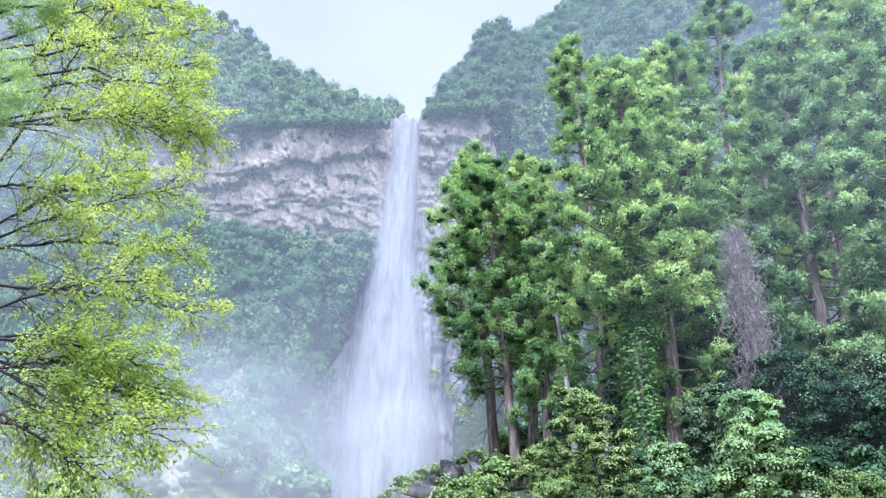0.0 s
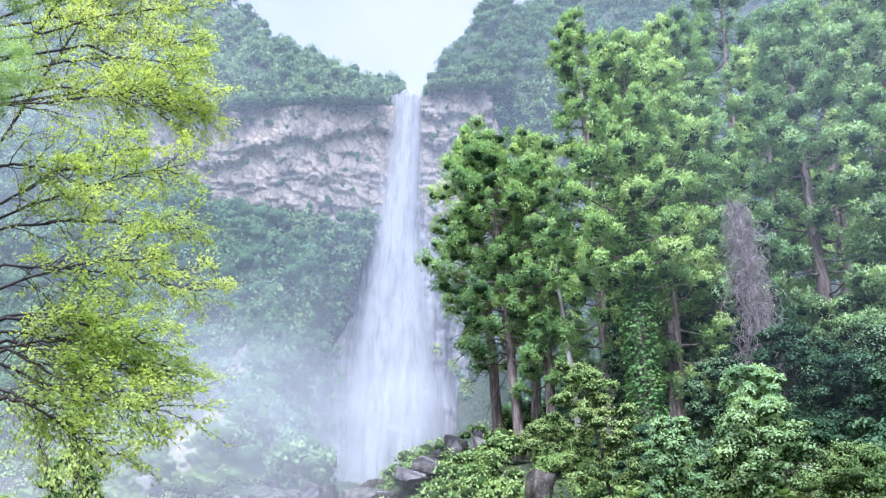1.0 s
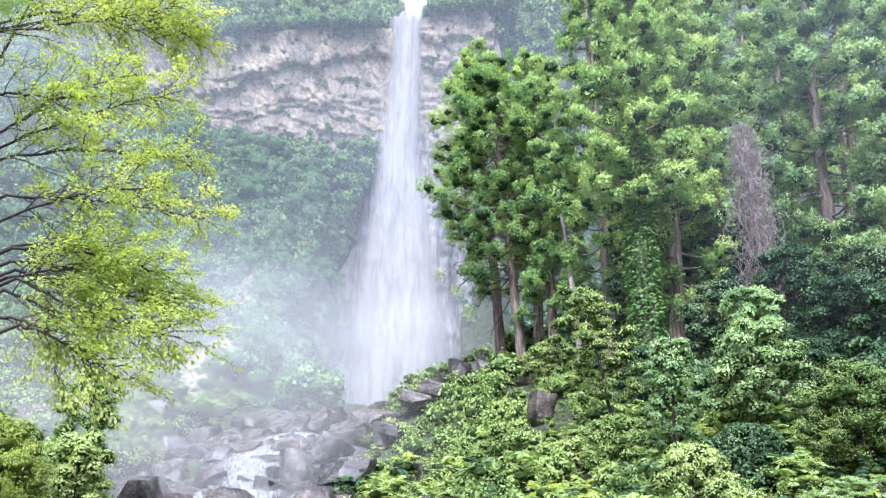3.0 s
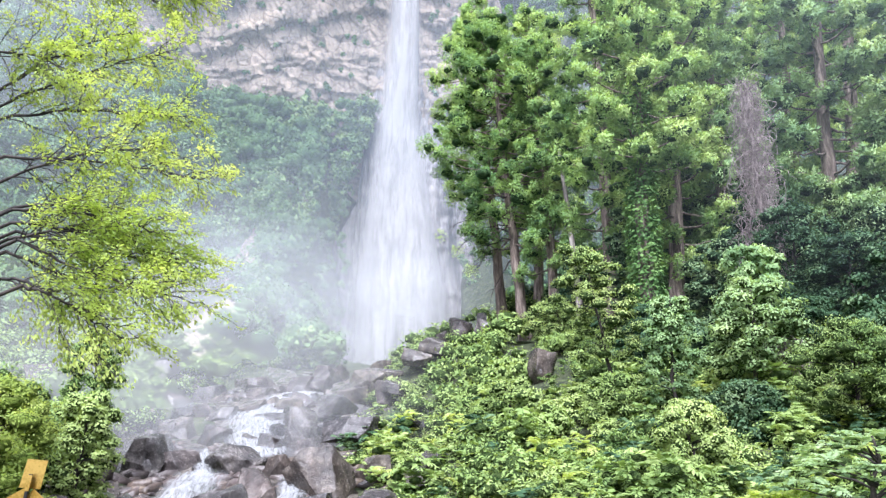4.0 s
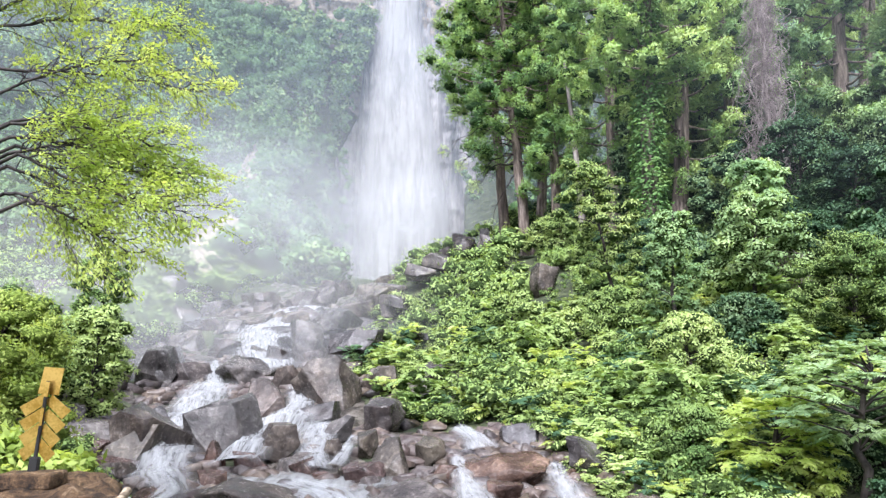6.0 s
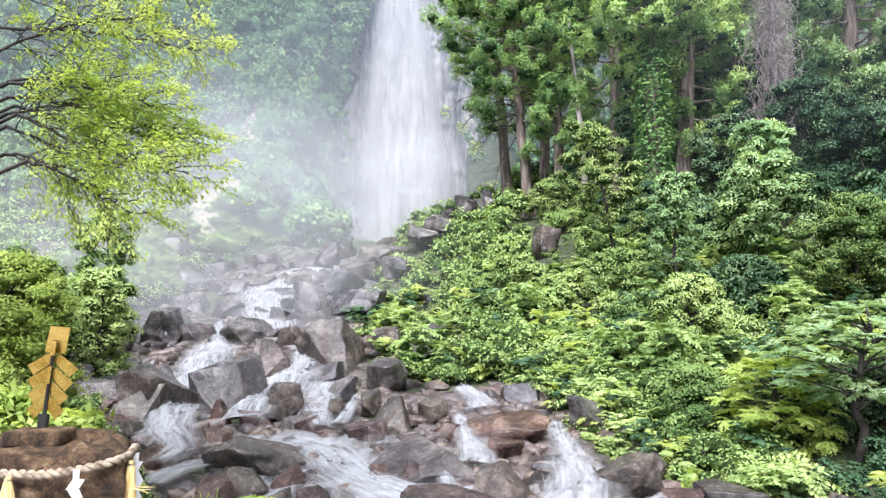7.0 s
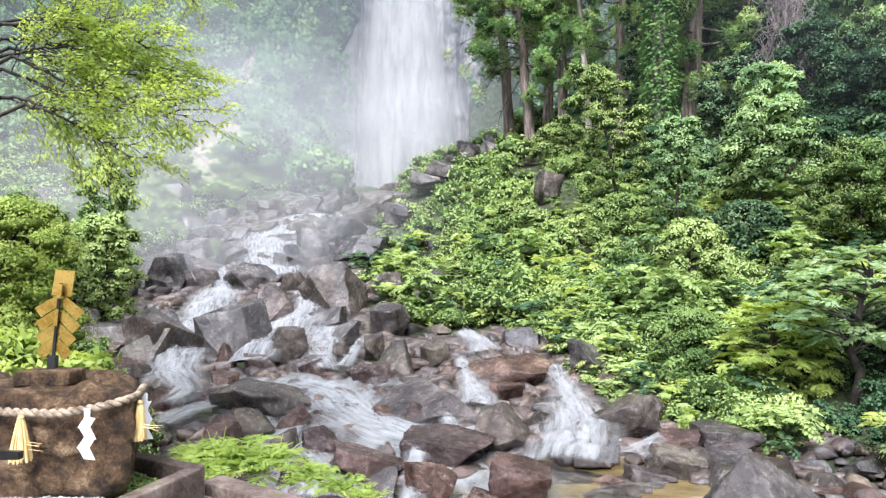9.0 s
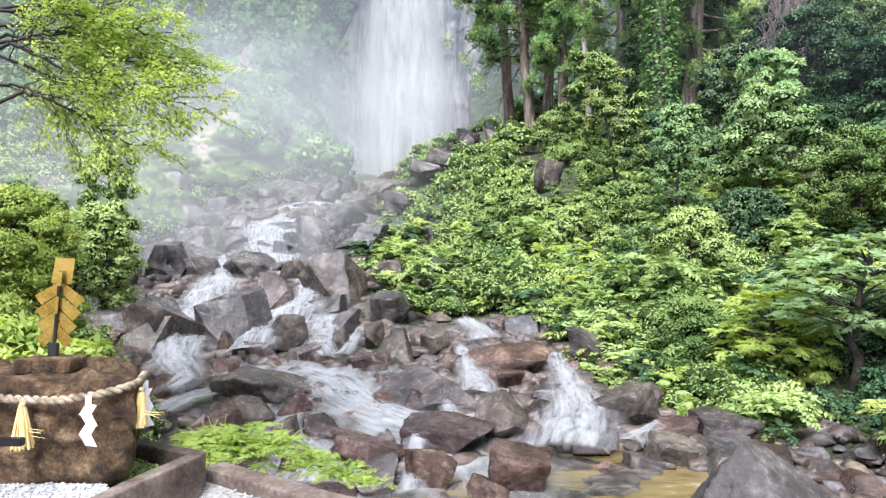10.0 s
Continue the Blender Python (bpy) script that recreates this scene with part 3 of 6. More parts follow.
drift("spray_cloud", "white spray billowing at the foot of the waterfall", -50, 16, 0, 58, lambda x: 166 + 0 * x, M_MIST, 5)
drift("spray_cloud", "white spray drifting over the plunge pool boulders", -58, 4, 0, 46, lambda x: 96 + 0.2 * x, M_THINMIST, 6)
drift("spray_cloud", "low spray hanging over the upper boulders", -36, 2, -7, 18, lambda x: 39 - 3 * np.clip((-9 - x) / 5, 0, 1), M_LOWMIST, 11, 1.2)
drift("drifting_mist", "thin mist over the wooded slope beside the fall", -110, -30, 8, 120, lambda x: 112 + 0.3 * x, M_THINMIST, 7)
# added sheet, paints bluish haze over the far woods
drift("damp_air", "thin bluish sheet painting haze before the far woods", -260, 190, -10, 330, lambda x: 150 - 0.62 * np.maximum(x, 0) - 0.35 * np.maximum(-x, 0), M_HAZE, 8)

# added sheet, lightens the cedars with painted haze
drift("damp_air", "thin pale sheet painting haze before the cedars", 1, 75, 2, 105, lambda x: 41 - 0.25 * x, M_NEARHAZE, 9, 1.5)


# ---- far woods on the valley sides ----
def far_woods(name, label, spots, seed, mat, size=(2.8, 6.0), per=26, leaf=0.8):
    """Crowns of many lobes, each lobe a spray of leaves; one uncountable wood."""
    g = np.random.RandomState(seed)
    centres, radii, hearts = [], [], []
    for x, y, z in spots:
        r = g.uniform(*size)
        tall = g.uniform(0.8, 1.5)
        n = 9
        d = ball_points(g, n, 0.35)
        c = np.array([x, y, z + r * 0.7 * tall]) + d * r * np.array([0.75, 0.75, 0.7 * tall]) * g.uniform(0.6, 1.0, (n, 1))
        centres.append(c)
        hearts.append(np.tile((x, y, z), (n, 1)))
        radii.append(r * g.uniform(0.32, 0.55, n))
    v, f, nn = clump_leaves(g, np.concatenate(centres), np.concatenate(radii), per, leaf, 0.45, 0.85, tri=True, slim=0.9, mass=np.repeat(np.concatenate(hearts), per, 0), crown=1.1)
    wood = thing(name, label, "trees", kind="stuff", mesh=mesh_np(name, v, f, nn), mat=mat)
    # darker knots inside each crown paint the shade between its lobes
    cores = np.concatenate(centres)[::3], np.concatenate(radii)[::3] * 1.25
    part("inner_foliage", mesh_np("inner_foliage", *shade_knots(g, *cores, 0.85, 0.8), smooth=True), M_SHADECOREFAR, wood)
    return wood


def scatter(g, n, xr, yr, keep):
    x, y = g.uniform(*xr, n), g.uniform(*yr, n)
    ok = keep(x, y)
    x, y = x[ok], y[ok]
    return np.stack([x, y, ground_z(x, y)], 1)


gw = np.random.RandomState(77)
left_low = scatter(gw, 2000, (-175, -22), (85, 188), lambda x, y: (y + 0.45 * -x > 137) & (np.abs(x / (y + 1e-6)) < 0.85) & ~((x > -52) & (x < -40) & (y < 140))
                   & (y < 187) & (x < -33 - 0.25 * (y - 170)))
left_top = scatter(gw, 850, (-200, -20.5), (193.5, 262), lambda x, y: np.abs(x / y) < 0.85)
right_low = scatter(gw, 1500, (12, 200), (40, 190), lambda x, y: (y + 0.8 * x - 26 * np.clip((27 - x) / 15, 0, 1) > 128) & (x / y < 0.95))
right_top = scatter(gw, 900, (-9, 190), (193, 290), lambda x, y: x / y < 0.8)
ledge_x = gw.uniform(-100, 20, 620)
ledge_x = ledge_x[(ledge_x < -20.0) | (ledge_x > -8.5)]
ledge_t = gw.rand(len(ledge_x))
ledge_z = np.interp(ledge_x, [-100, -40, -20, -8, 20], [138.0, 140.0, 140.5, 145.0, 148.0]) + ledge_t * 4.5 - 0.8
far_woods("ledge_scrub", "low scrub hanging over the cliff edge", np.stack([ledge_x, 181.5 + 12.5 * ledge_t, ledge_z], 1), 9, L_FAR, (1.0, 2.6), 22, 0.75)
face_x = gw.uniform(-95, 12, 110)
face_x = face_x[(face_x < -24) | (face_x > -7)]
far_woods("face_scrub", "tufts of scrub clinging to the cliff face", np.stack([face_x, np.full(len(face_x), 185.0), gw.uniform(100, 139, len(face_x))], 1), 10, L_FAR, (0.5, 1.3), 16, 0.5)
wall_x = np.where(gw.rand(150) < 0.6, gw.uniform(-41, -29, 150), gw.uniform(2, 16, 150))
far_woods("wall_scrub", "green tufts on the wet rock wall beside the fall", np.stack([wall_x, np.full(150, 182.0) - 2 * (wall_x < -34), gw.uniform(26, 82, 150) * np.where(wall_x < -34, 0.75, 1.0)], 1), 12, L_FAR, (0.6, 1.7), 16, 0.55)
notch_x = gw.uniform(7, 34, 170)
far_woods("notch_woods", "trees growing on the steep rock beside the ledges", np.stack([notch_x, gw.uniform(189, 193.5, 170), gw.uniform(80, 152, 170)], 1), 14, L_FAR, (1.8, 3.6), 17, 1.05)
flank_z = gw.uniform(56, 98, 190)
flank_x = np.interp(flank_z, [56, 98], [-36, -22.5]) - 26 * gw.rand(190) ** 1.2
far_woods("flank_woods", "trees clinging to the steep rock beside the fall", np.stack([flank_x, gw.uniform(184.5, 187.5, 190), flank_z], 1), 16, L_FAR, (1.5, 3.2), 22, 0.8)
far_woods("far_woods_left", "misty blue-green woods on the slope below the cliff", left_low, 1, L_FAR, per=27, leaf=0.78)
far_woods("far_woods_ledge", "broadleaf woods crowning the cliff top", left_top, 2, L_FAR)
far_woods("far_woods_right", "dense green woods rising behind the cedars", right_low, 3, L_FAR, per=12)
far_woods("far_woods_summit", "dark wooded ridge against the sky", right_top, 4, L_FAR)


# ---- boulders of the stream bed ----
def boulder_mesh(seed, cuts=13, sub=1, rough=0.035, worn=0.06):
    """A split block: a cube cut by many planes, edges worn, faces uneven."""
    g = np.random.RandomState(seed)
    bm = bmesh.new()
    bmesh.ops.create_cube(bm, size=2.2)
    for _ in range(cuts):
        d = unit(g.normal(size=3))
        p = Vector(d * g.uniform(0.58, 0.98))
        r = bmesh.ops.bisect_plane(bm, geom=bm.verts[:] + bm.edges[:] + bm.faces[:], plane_co=p, plane_no=Vector(d), clear_outer=True)
        cut = [e for e in r["geom_cut"] if isinstance(e, bmesh.types.BMEdge)]
        if cut:
            bmesh.ops.edgeloop_fill(bm, edges=cut)
    bmesh.ops.remove_doubles(bm, verts=bm.verts[:], dist=0.03)
    if worn:
        bmesh.ops.bevel(bm, geom=bm.edges[:], offset=worn, segments=2, affect="EDGES", profile=0.6, clamp_overlap=True)
    bmesh.ops.triangulate(bm, faces=bm.faces[:])
    for _ in range(sub):
        bmesh.ops.subdivide_edges(bm, edges=[e for e in bm.edges if e.calc_length() > 0.28], cuts=1, use_grid_fill=True)
        bmesh.ops.triangulate(bm, faces=bm.faces[:])
    off = Vector((seed * 3.7, seed * 1.3, 0))
    for v in bm.verts:
        n = noise.fractal(v.co * 1.7 + off, 1.0, 2.0, 4)
        n2 = noise.fractal(v.co * 6.5 + off, 0.8, 2.0, 3)
        v.co += v.co.normalized() * (n * rough * 1.9 + n2 * rough * 0.4)
    me = bpy.data.meshes.new("boulder")
    bm.to_mesh(me)
    bm.free()
    me.polygons.foreach_set("use_smooth", np.ones(len(me.polygons), bool))
    me.set_sharp_from_angle(angle=radians(38))
    return me


ROCK_GREY = [boulder_mesh(s, 7 + s % 5, 2, 0.06, 0.12) for s in range(12)]
ROCK_SMALL = [boulder_mesh(20 + s, 7 + s % 4, 1, 0.06, 0.12) for s in range(8)]
ROCK_RED = [boulder_mesh(40 + s, 7 + s % 5, 2, 0.06, 0.12) for s in range(10)]
for me in ROCK_GREY:
    me.materials.append(M_BOULDER)
for k, me in enumerate(ROCK_SMALL):
    me.materials.append(M_REDROCK if k % 3 == 0 else M_BOULDER)
for me in ROCK_RED:
    me.materials.append(M_REDROCK)


def boulder(g, x, y, z, sx, sz, red=None, small=False):
    """A stone of half width sx and half height sz about its centre."""
    red = (y < 19 and g.rand() < 0.5) if red is None else red
    pool = ROCK_RED if red else ROCK_GREY
    me = pool[g.randint(len(pool))] if not small else ROCK_SMALL[(0, 3, 6)[g.randint(3)] if red else (1, 2, 4, 5, 7)[g.randint(5)]]
    wide = "slab" if sx > 1.7 * sz else "boulder"
    tone = "rust-brown" if red else "grey"
    label = "%s wet %s of the stream bed" % (tone, "angular " + wide if wide == "boulder" else "flat-topped " + wide)
    ob = thing("boulder", label, "boulder", "boulders in the stream bed", mesh=me)
    ob.location = (x, y, z)
    ob.rotation_euler = (g.uniform(-0.22, 0.22), g.uniform(-0.22, 0.22), g.uniform(0, 6.28))
    ob.scale = (sx * 1.02, sx * 0.95 if sx < 1.5 * sz else (sx + sz) * 0.55, sz * 1.05)
    if sx > 1.5 * sz:
        ob.rotation_euler[2] = g.uniform(-0.25, 0.25)
    return ob


BOULDERS_a = [
    (4.17, 9.73, -1.49, 0.91, 0.50), (0.88, 10.15, -1.43, 0.53, 0.49), (-0.18, 12.04, -1.42, 0.68, 0.36), (0.68, 12.52, -1.34, 0.48, 0.43),
    (-0.40, 10.08, -1.46, 0.29, 0.45), (-1.46, 11.21, -1.49, 0.59, 0.32), (-1.22, 9.97, -1.55, 0.37, 0.34), (-2.46, 12.26, -1.45, 0.34, 0.31),
    (-2.10, 13.21, -1.45, 0.27, 0.20), (-3.89, 13.00, -1.35, 0.42, 0.38), (-4.29, 12.19, -1.38, 0.36, 0.41), (-4.33, 15.07, -1.24, 1.26, 0.40),
    (-3.36, 13.66, -1.37, 0.36, 0.29), (-3.11, 12.06, -1.42, 0.29, 0.34), (-0.82, 14.54, -1.22, 1.05, 0.44), (-1.56, 14.24, -1.35, 0.32, 0.24),
    (-0.95, 13.84, -1.34, 0.28, 0.29), (1.24, 17.56, -0.98, 1.11, 0.46), (1.06, 15.99, -1.17, 0.48, 0.32),
]
BOULDERS_b = [
    (1.74, 20.54, -0.54, 0.53, 0.43), (3.26, 18.24, -0.72, 0.55, 0.44), (3.01, 13.41, -1.32, 0.49, 0.39), (4.00, 14.42, -1.26, 0.19, 0.34),
    (3.94, 12.58, -1.45, 0.47, 0.28), (3.48, 11.57, -1.56, 0.49, 0.23), (4.77, 12.58, -1.44, 0.47, 0.28), (2.50, 12.01, -1.55, 0.22, 0.20),
    (2.33, 10.98, -1.66, 0.22, 0.12), (2.98, 11.10, -1.63, 0.32, 0.13), (1.65, 13.83, -1.38, 0.30, 0.25), (5.25, 15.03, -1.11, 0.28, 0.26),
    (2.64, 20.04, -0.61, 0.36, 0.23), (0.22, 12.72, -1.48, 0.31, 0.21), (1.73, 15.03, -1.33, 0.37, 0.18), (0.48, 9.73, -1.66, 0.31, 0.24),
    (-3.44, 10.72, -1.60, 0.26, 0.22), (-2.61, 10.63, -1.56, 0.26, 0.26), (-1.75, 9.71, -1.67, 0.28, 0.20),
]
BOULDERS_c = [
    (-5.22, 28.89, 0.57, 1.25, 1.14), (-8.22, 33.17, 0.66, 0.72, 0.78), (-6.93, 25.90, 0.06, 0.79, 0.79), (-6.49, 20.43, -0.41, 0.92, 0.82),
    (-5.11, 19.80, -0.67, 0.67, 0.54), (-6.48, 18.78, -0.86, 0.35, 0.40), (-3.44, 30.37, 0.50, 0.71, 0.76), (-5.37, 34.84, 0.74, 0.71, 0.65),
    (-4.84, 25.26, -0.31, 0.70, 0.39), (-2.51, 23.93, -0.30, 0.81, 0.56), (-3.71, 22.21, -0.51, 0.41, 0.45), (-3.95, 18.26, -1.00, 0.36, 0.28),
    (-1.69, 18.24, -0.85, 0.46, 0.50), (-2.61, 20.09, -0.75, 0.36, 0.41), (-7.23, 42.75, 2.33, 1.52, 0.83), (-8.66, 40.05, 2.24, 0.94, 1.36),
    (-11.28, 36.20, 0.95, 1.34, 0.76), (-15.41, 35.28, 1.04, 1.31, 1.05), (-13.93, 35.64, 0.91, 0.92, 0.84),
]
BOULDERS_d = [
    (-21.09, 47.83, 3.55, 1.36, 0.85), (-17.03, 44.05, 2.56, 1.14, 0.75), (-14.15, 42.04, 2.14, 1.06, 0.75), (-12.38, 32.35, 0.27, 0.68, 0.39),
    (-8.89, 19.78, -0.43, 1.11, 0.87), (-9.96, 19.11, -0.51, 0.69, 0.57), (-14.76, 51.52, 4.08, 1.09, 0.67), (-11.94, 48.70, 3.38, 1.62, 0.59),
    (-12.25, 65.50, 7.15, 0.85, 1.22), (-7.75, 60.75, 6.69, 1.82, 1.28), (-4.86, 88.14, 12.55, 1.50, 1.15), (-1.47, 80.83, 12.90, 1.77, 1.57),
    (0.80, 90.18, 16.01, 1.25, 1.54), (3.65, 77.16, 14.25, 1.13, 1.63), (5.69, 46.60, 6.63, 0.94, 1.09), (-5.23, 54.30, 5.67, 0.97, 1.06),
    (-8.31, 57.01, 5.41, 1.25, 0.88), (-1.04, 33.73, 1.32, 0.63, 0.36), (-13.91, 29.05, 0.02, 0.59, 0.42),
]
BOULDERS_e = [
    (-7.32, 17.76, -1.05, 0.36, 0.29), (-8.67, 17.79, -1.06, 0.50, 0.29), (-6.47, 15.08, -1.24, 0.43, 0.30), (-2.63, 17.95, -1.07, 0.36, 0.25),
    (-0.77, 19.50, -0.84, 0.47, 0.35), (-0.27, 17.76, -1.04, 0.36, 0.29), (-3.49, 19.46, -0.84, 0.32, 0.35),
]
# weathered rock masses of the left bank
BANK_ROCKS = [
    (-9.80, 18.50, -0.56, 0.64, 0.61), (-9.90, 19.80, -0.27, 0.65, 0.45), (-8.52, 18.50, -0.59, 0.70, 0.67), (-9.04, 20.60, -0.14, 0.54, 0.47),
    (-10.65, 19.20, -0.01, 0.47, 0.60), (-8.31, 17.20, -0.96, 0.59, 0.31), (-8.58, 16.60, -0.90, 0.49, 0.30),
]
# grey stones that stand out along the crest of the green bank
CREST_ROCKS = [
    (-8.36, 49.50, 4.78, 1.05, 1.07), (-8.01, 58.25, 6.06, 1.43, 1.37), (-6.59, 63.00, 7.74, 1.55, 0.99), (-4.47, 53.25, 6.16, 0.79, 0.73),
    (-3.42, 64.00, 9.50, 1.15, 1.01), (-1.54, 64.50, 10.82, 1.27, 1.14), (0.80, 76.00, 14.15, 1.00, 1.05), (2.63, 63.25, 12.07, 0.83, 1.37),
    (-0.98, 28.00, 1.40, 0.60, 0.39), (-2.34, 39.25, 3.08, 0.51, 0.31), (-5.40, 37.00, 2.56, 1.21, 0.87),
]
gr = np.random.RandomState(5)
for k, (x, y, z, sx, sz) in enumerate(BOULDERS_a + BOULDERS_b + BOULDERS_c + BOULDERS_d + BOULDERS_e):
    if k:
        boulder(gr, x, y, z, sx, sz)
for x, y, z, sx, sz in BANK_ROCKS + CREST_ROCKS:
    boulder(gr, x, y, z - 0.15, sx * 1.1, sz if y < 21 else 0.72 * sz, red=False)


def wedge_stone(at, size):
    """The large split slab at the pool: a sloping flat top rising to a blunt ridge."""
    bm = bmesh.new()
    for p in ((-0.15, 0.05, 0.62), (0.25, 0.3, 0.55), (-1.0, -0.45, -0.5), (-0.95, 0.4, -0.5), (1.15, -0.7, -0.55), (1.25, 0.6, -0.5), (0.95, 0.05, 0.02), (-0.62, -0.1, 0.12), (0.1, -0.75, -0.1), (0.6, 0.5, 0.3)):
        bm.verts.new(p)
    hull = bmesh.ops.convex_hull(bm, input=bm.verts[:])
    bmesh.ops.delete(bm, geom=[v for v in hull["geom_interior"] if isinstance(v, bmesh.types.BMVert)], context="VERTS")
    bmesh.ops.bevel(bm, geom=bm.edges[:], offset=0.03, segments=2, affect="EDGES", profile=0.6, clamp_overlap=True)
    bmesh.ops.triangulate(bm, faces=bm.faces[:])
    for _ in range(3):
        bmesh.ops.subdivide_edges(bm, edges=[e for e in bm.edges if e.calc_length() > 0.16], cuts=1, use_grid_fill=True)
        bmesh.ops.triangulate(bm, faces=bm.faces[:])
    for v in bm.verts:
        v.co += v.co.normalized() * (0.05 * noise.fractal(v.co * 2.0, 1, 2, 4) + 0.015 * noise.fractal(v.co * 9.0, 1, 2, 3))
    me = bpy.data.meshes.new("boulder")
    bm.to_mesh(me)
    bm.free()
    me.polygons.foreach_set("use_smooth", np.ones(len(me.polygons), bool))
    me.set_sharp_from_angle(angle=radians(38))
    ob = thing("boulder", "large grey-brown split slab sloping into the pool", "boulder", "boulders in the stream bed", at=at, mesh=me, mat=M_BOULDER)
    ob.scale = size


# stones strewn over the floor of the gorge
for _ in range(30):
    y = 36 * (92 / 36) ** gr.rand()
    x = stream_x(y) - gr.uniform(5.5, 11 + 0.16 * y)
    s = gr.uniform(0.35, 1.0) * np.interp(y, [36, 92], [1.1, 2.3])
    boulder(gr, x, y, float(ground_z(x, y)) + 0.25 * s, s, s * gr.uniform(0.5, 0.85), red=False, small=True)

for _ in range(45):
    y = 38 * (88 / 38) ** gr.rand()
    x = stream_x(y) + gr.uniform(-1, 1) * np.interp(y, [38, 60, 88], [6.5, 7.5, 11])
    s = gr.uniform(0.45, 1.0) * np.interp(y, [38, 88], [1.0, 2.0])
    boulder(gr, x, y, float(ground_z(x, y)) + 0.2 * s, s, s * gr.uniform(0.55, 0.95), red=False)

wedge_stone((3.95, 9.5, -1.42), (0.98, 0.85, 0.98))
# the bed itself: wet stone under the water
bed_u, bed_v = np.meshgrid(np.linspace(-1, 1, 70), np.linspace(0, 1, 160), indexing="ij")
bed_y = 6.4 * (110 / 6.4) ** bed_v
bed_x = stream_x(bed_y) + bed_u * np.interp(bed_y, [6, 13, 18, 30, 45, 70, 110], [8.5, 6.2, 10.0, 10.5, 8.5, 8, 9])
bed_z = ground_z(bed_x, bed_y) + 0.10 * (1 - np.abs(bed_u)) * 1.5 - 0.06 + 0.10 * fbm(bed_x * 1.4, bed_y * 1.4, 91) * np.interp(bed_y, [6, 60], [1, 3])
bed_z = np.where(kerb_line(bed_x) + 0.3 > bed_y, -1.9, bed_z)
thing("stream_bed", "wet dark stony bed of the mountain stream", "stream bed", kind="structure", mat=M_BED,
      mesh=mesh_np("stream_bed", np.stack([bed_x, bed_y, bed_z], -1).reshape(-1, 3), grid_faces(70, 160), smooth=True))


def cobbles(n, seed, bank=False):
    """Loose stones too many to count, lying all over the bed."""
    g = np.random.RandomState(seed)
    src = []
    for me in (boulder_mesh(71, 8, 0, 0.02, 0.0), boulder_mesh(72, 9, 0, 0.02, 0.0), boulder_mesh(73, 7, 0, 0.02, 0.0)):
        bm = bmesh.new()
        bm.from_mesh(me)
        bm.verts.index_update()
        src.append((np.array([v.co[:] for v in bm.verts]), np.array([[v.index for v in f.verts] for f in bm.faces])))
        bm.free()
    out = []
    for _ in range(n):
        y = 8.6 * (42 / 8.6) ** (g.rand() ** 1.1)
        x = stream_x(y) + g.uniform(-1, 1) * np.interp(y, [8, 13, 18, 30, 45, 95], [5.0, 5.2, 6.6, 7.0, 6.5, 7.5])
        if bank:
            y = g.uniform(8.8, 22)
            x = stream_x(y) + g.uniform(3.4, np.interp(y, [8, 12, 22], [8.5, 7.6, 8.0]))
        if kerb_line(x) + 0.4 > y or (0.9 < x < 3.5 and y < 11.6):
            continue
        r = g.uniform(0.05, 0.17) * np.interp(y, [9, 25, 95], [1.0, 2.0, 5.5])
        v, f = src[g.randint(3)]
        th = g.uniform(0, 6.28)
        R = np.array([[np.cos(th), -np.sin(th), 0], [np.sin(th), np.cos(th), 0], [0, 0, 1]])
        out.append(((v * np.array([1.3, 1.0, 0.75]) * r) @ R.T + np.array([x, y, float(ground_z(x, y)) + 0.3 * r + 0.05]), f))
    return join(out)


thing("cobbles", "wet grey and brown cobbles strewn over the stream bed", "stones", kind="stuff", mat=M_COBBLE, mesh=mesh_np("cobbles", *cobbles(950, 17)))
thing("cobbles", "brown stones and cobbles along the foot of the green bank", "stones", kind="stuff", mat=M_COBBLE, mesh=mesh_np("cobbles", *cobbles(700, 18, True)))
# loose rocks at the foot of the bank
for _ in range(40):
    y = gr.uniform(9.4, 15.5)
    x = stream_x(y) + gr.uniform(3.6, 7.4)
    s = gr.uniform(0.12, 0.34)
    boulder(gr, x, y, float(ground_z(x, y)) + s * 0.3, s * gr.uniform(0.9, 1.5), s * gr.uniform(0.6, 1.0), small=True)
# smaller stones wedged between them
for _ in range(74):
    y = gr.uniform(9.5, 21) if gr.rand() < 0.65 else gr.uniform(21, 62)
    x = stream_x(y) + gr.normal() * np.interp(y, [9, 17, 45, 62], [2.6, 3.4, 4.5, 5.0])
    if 0.7 < x < 3.6 and y < 12.0:
        continue
    s = gr.uniform(0.10, 0.30) * np.interp(y, [9, 25, 62], [0.9, 1.5, 3.2])
    boulder(gr, x, y, float(ground_z(x, y)) + s * 0.25, s * gr.uniform(0.9, 1.6), s * gr.uniform(0.6, 1.0), small=True)


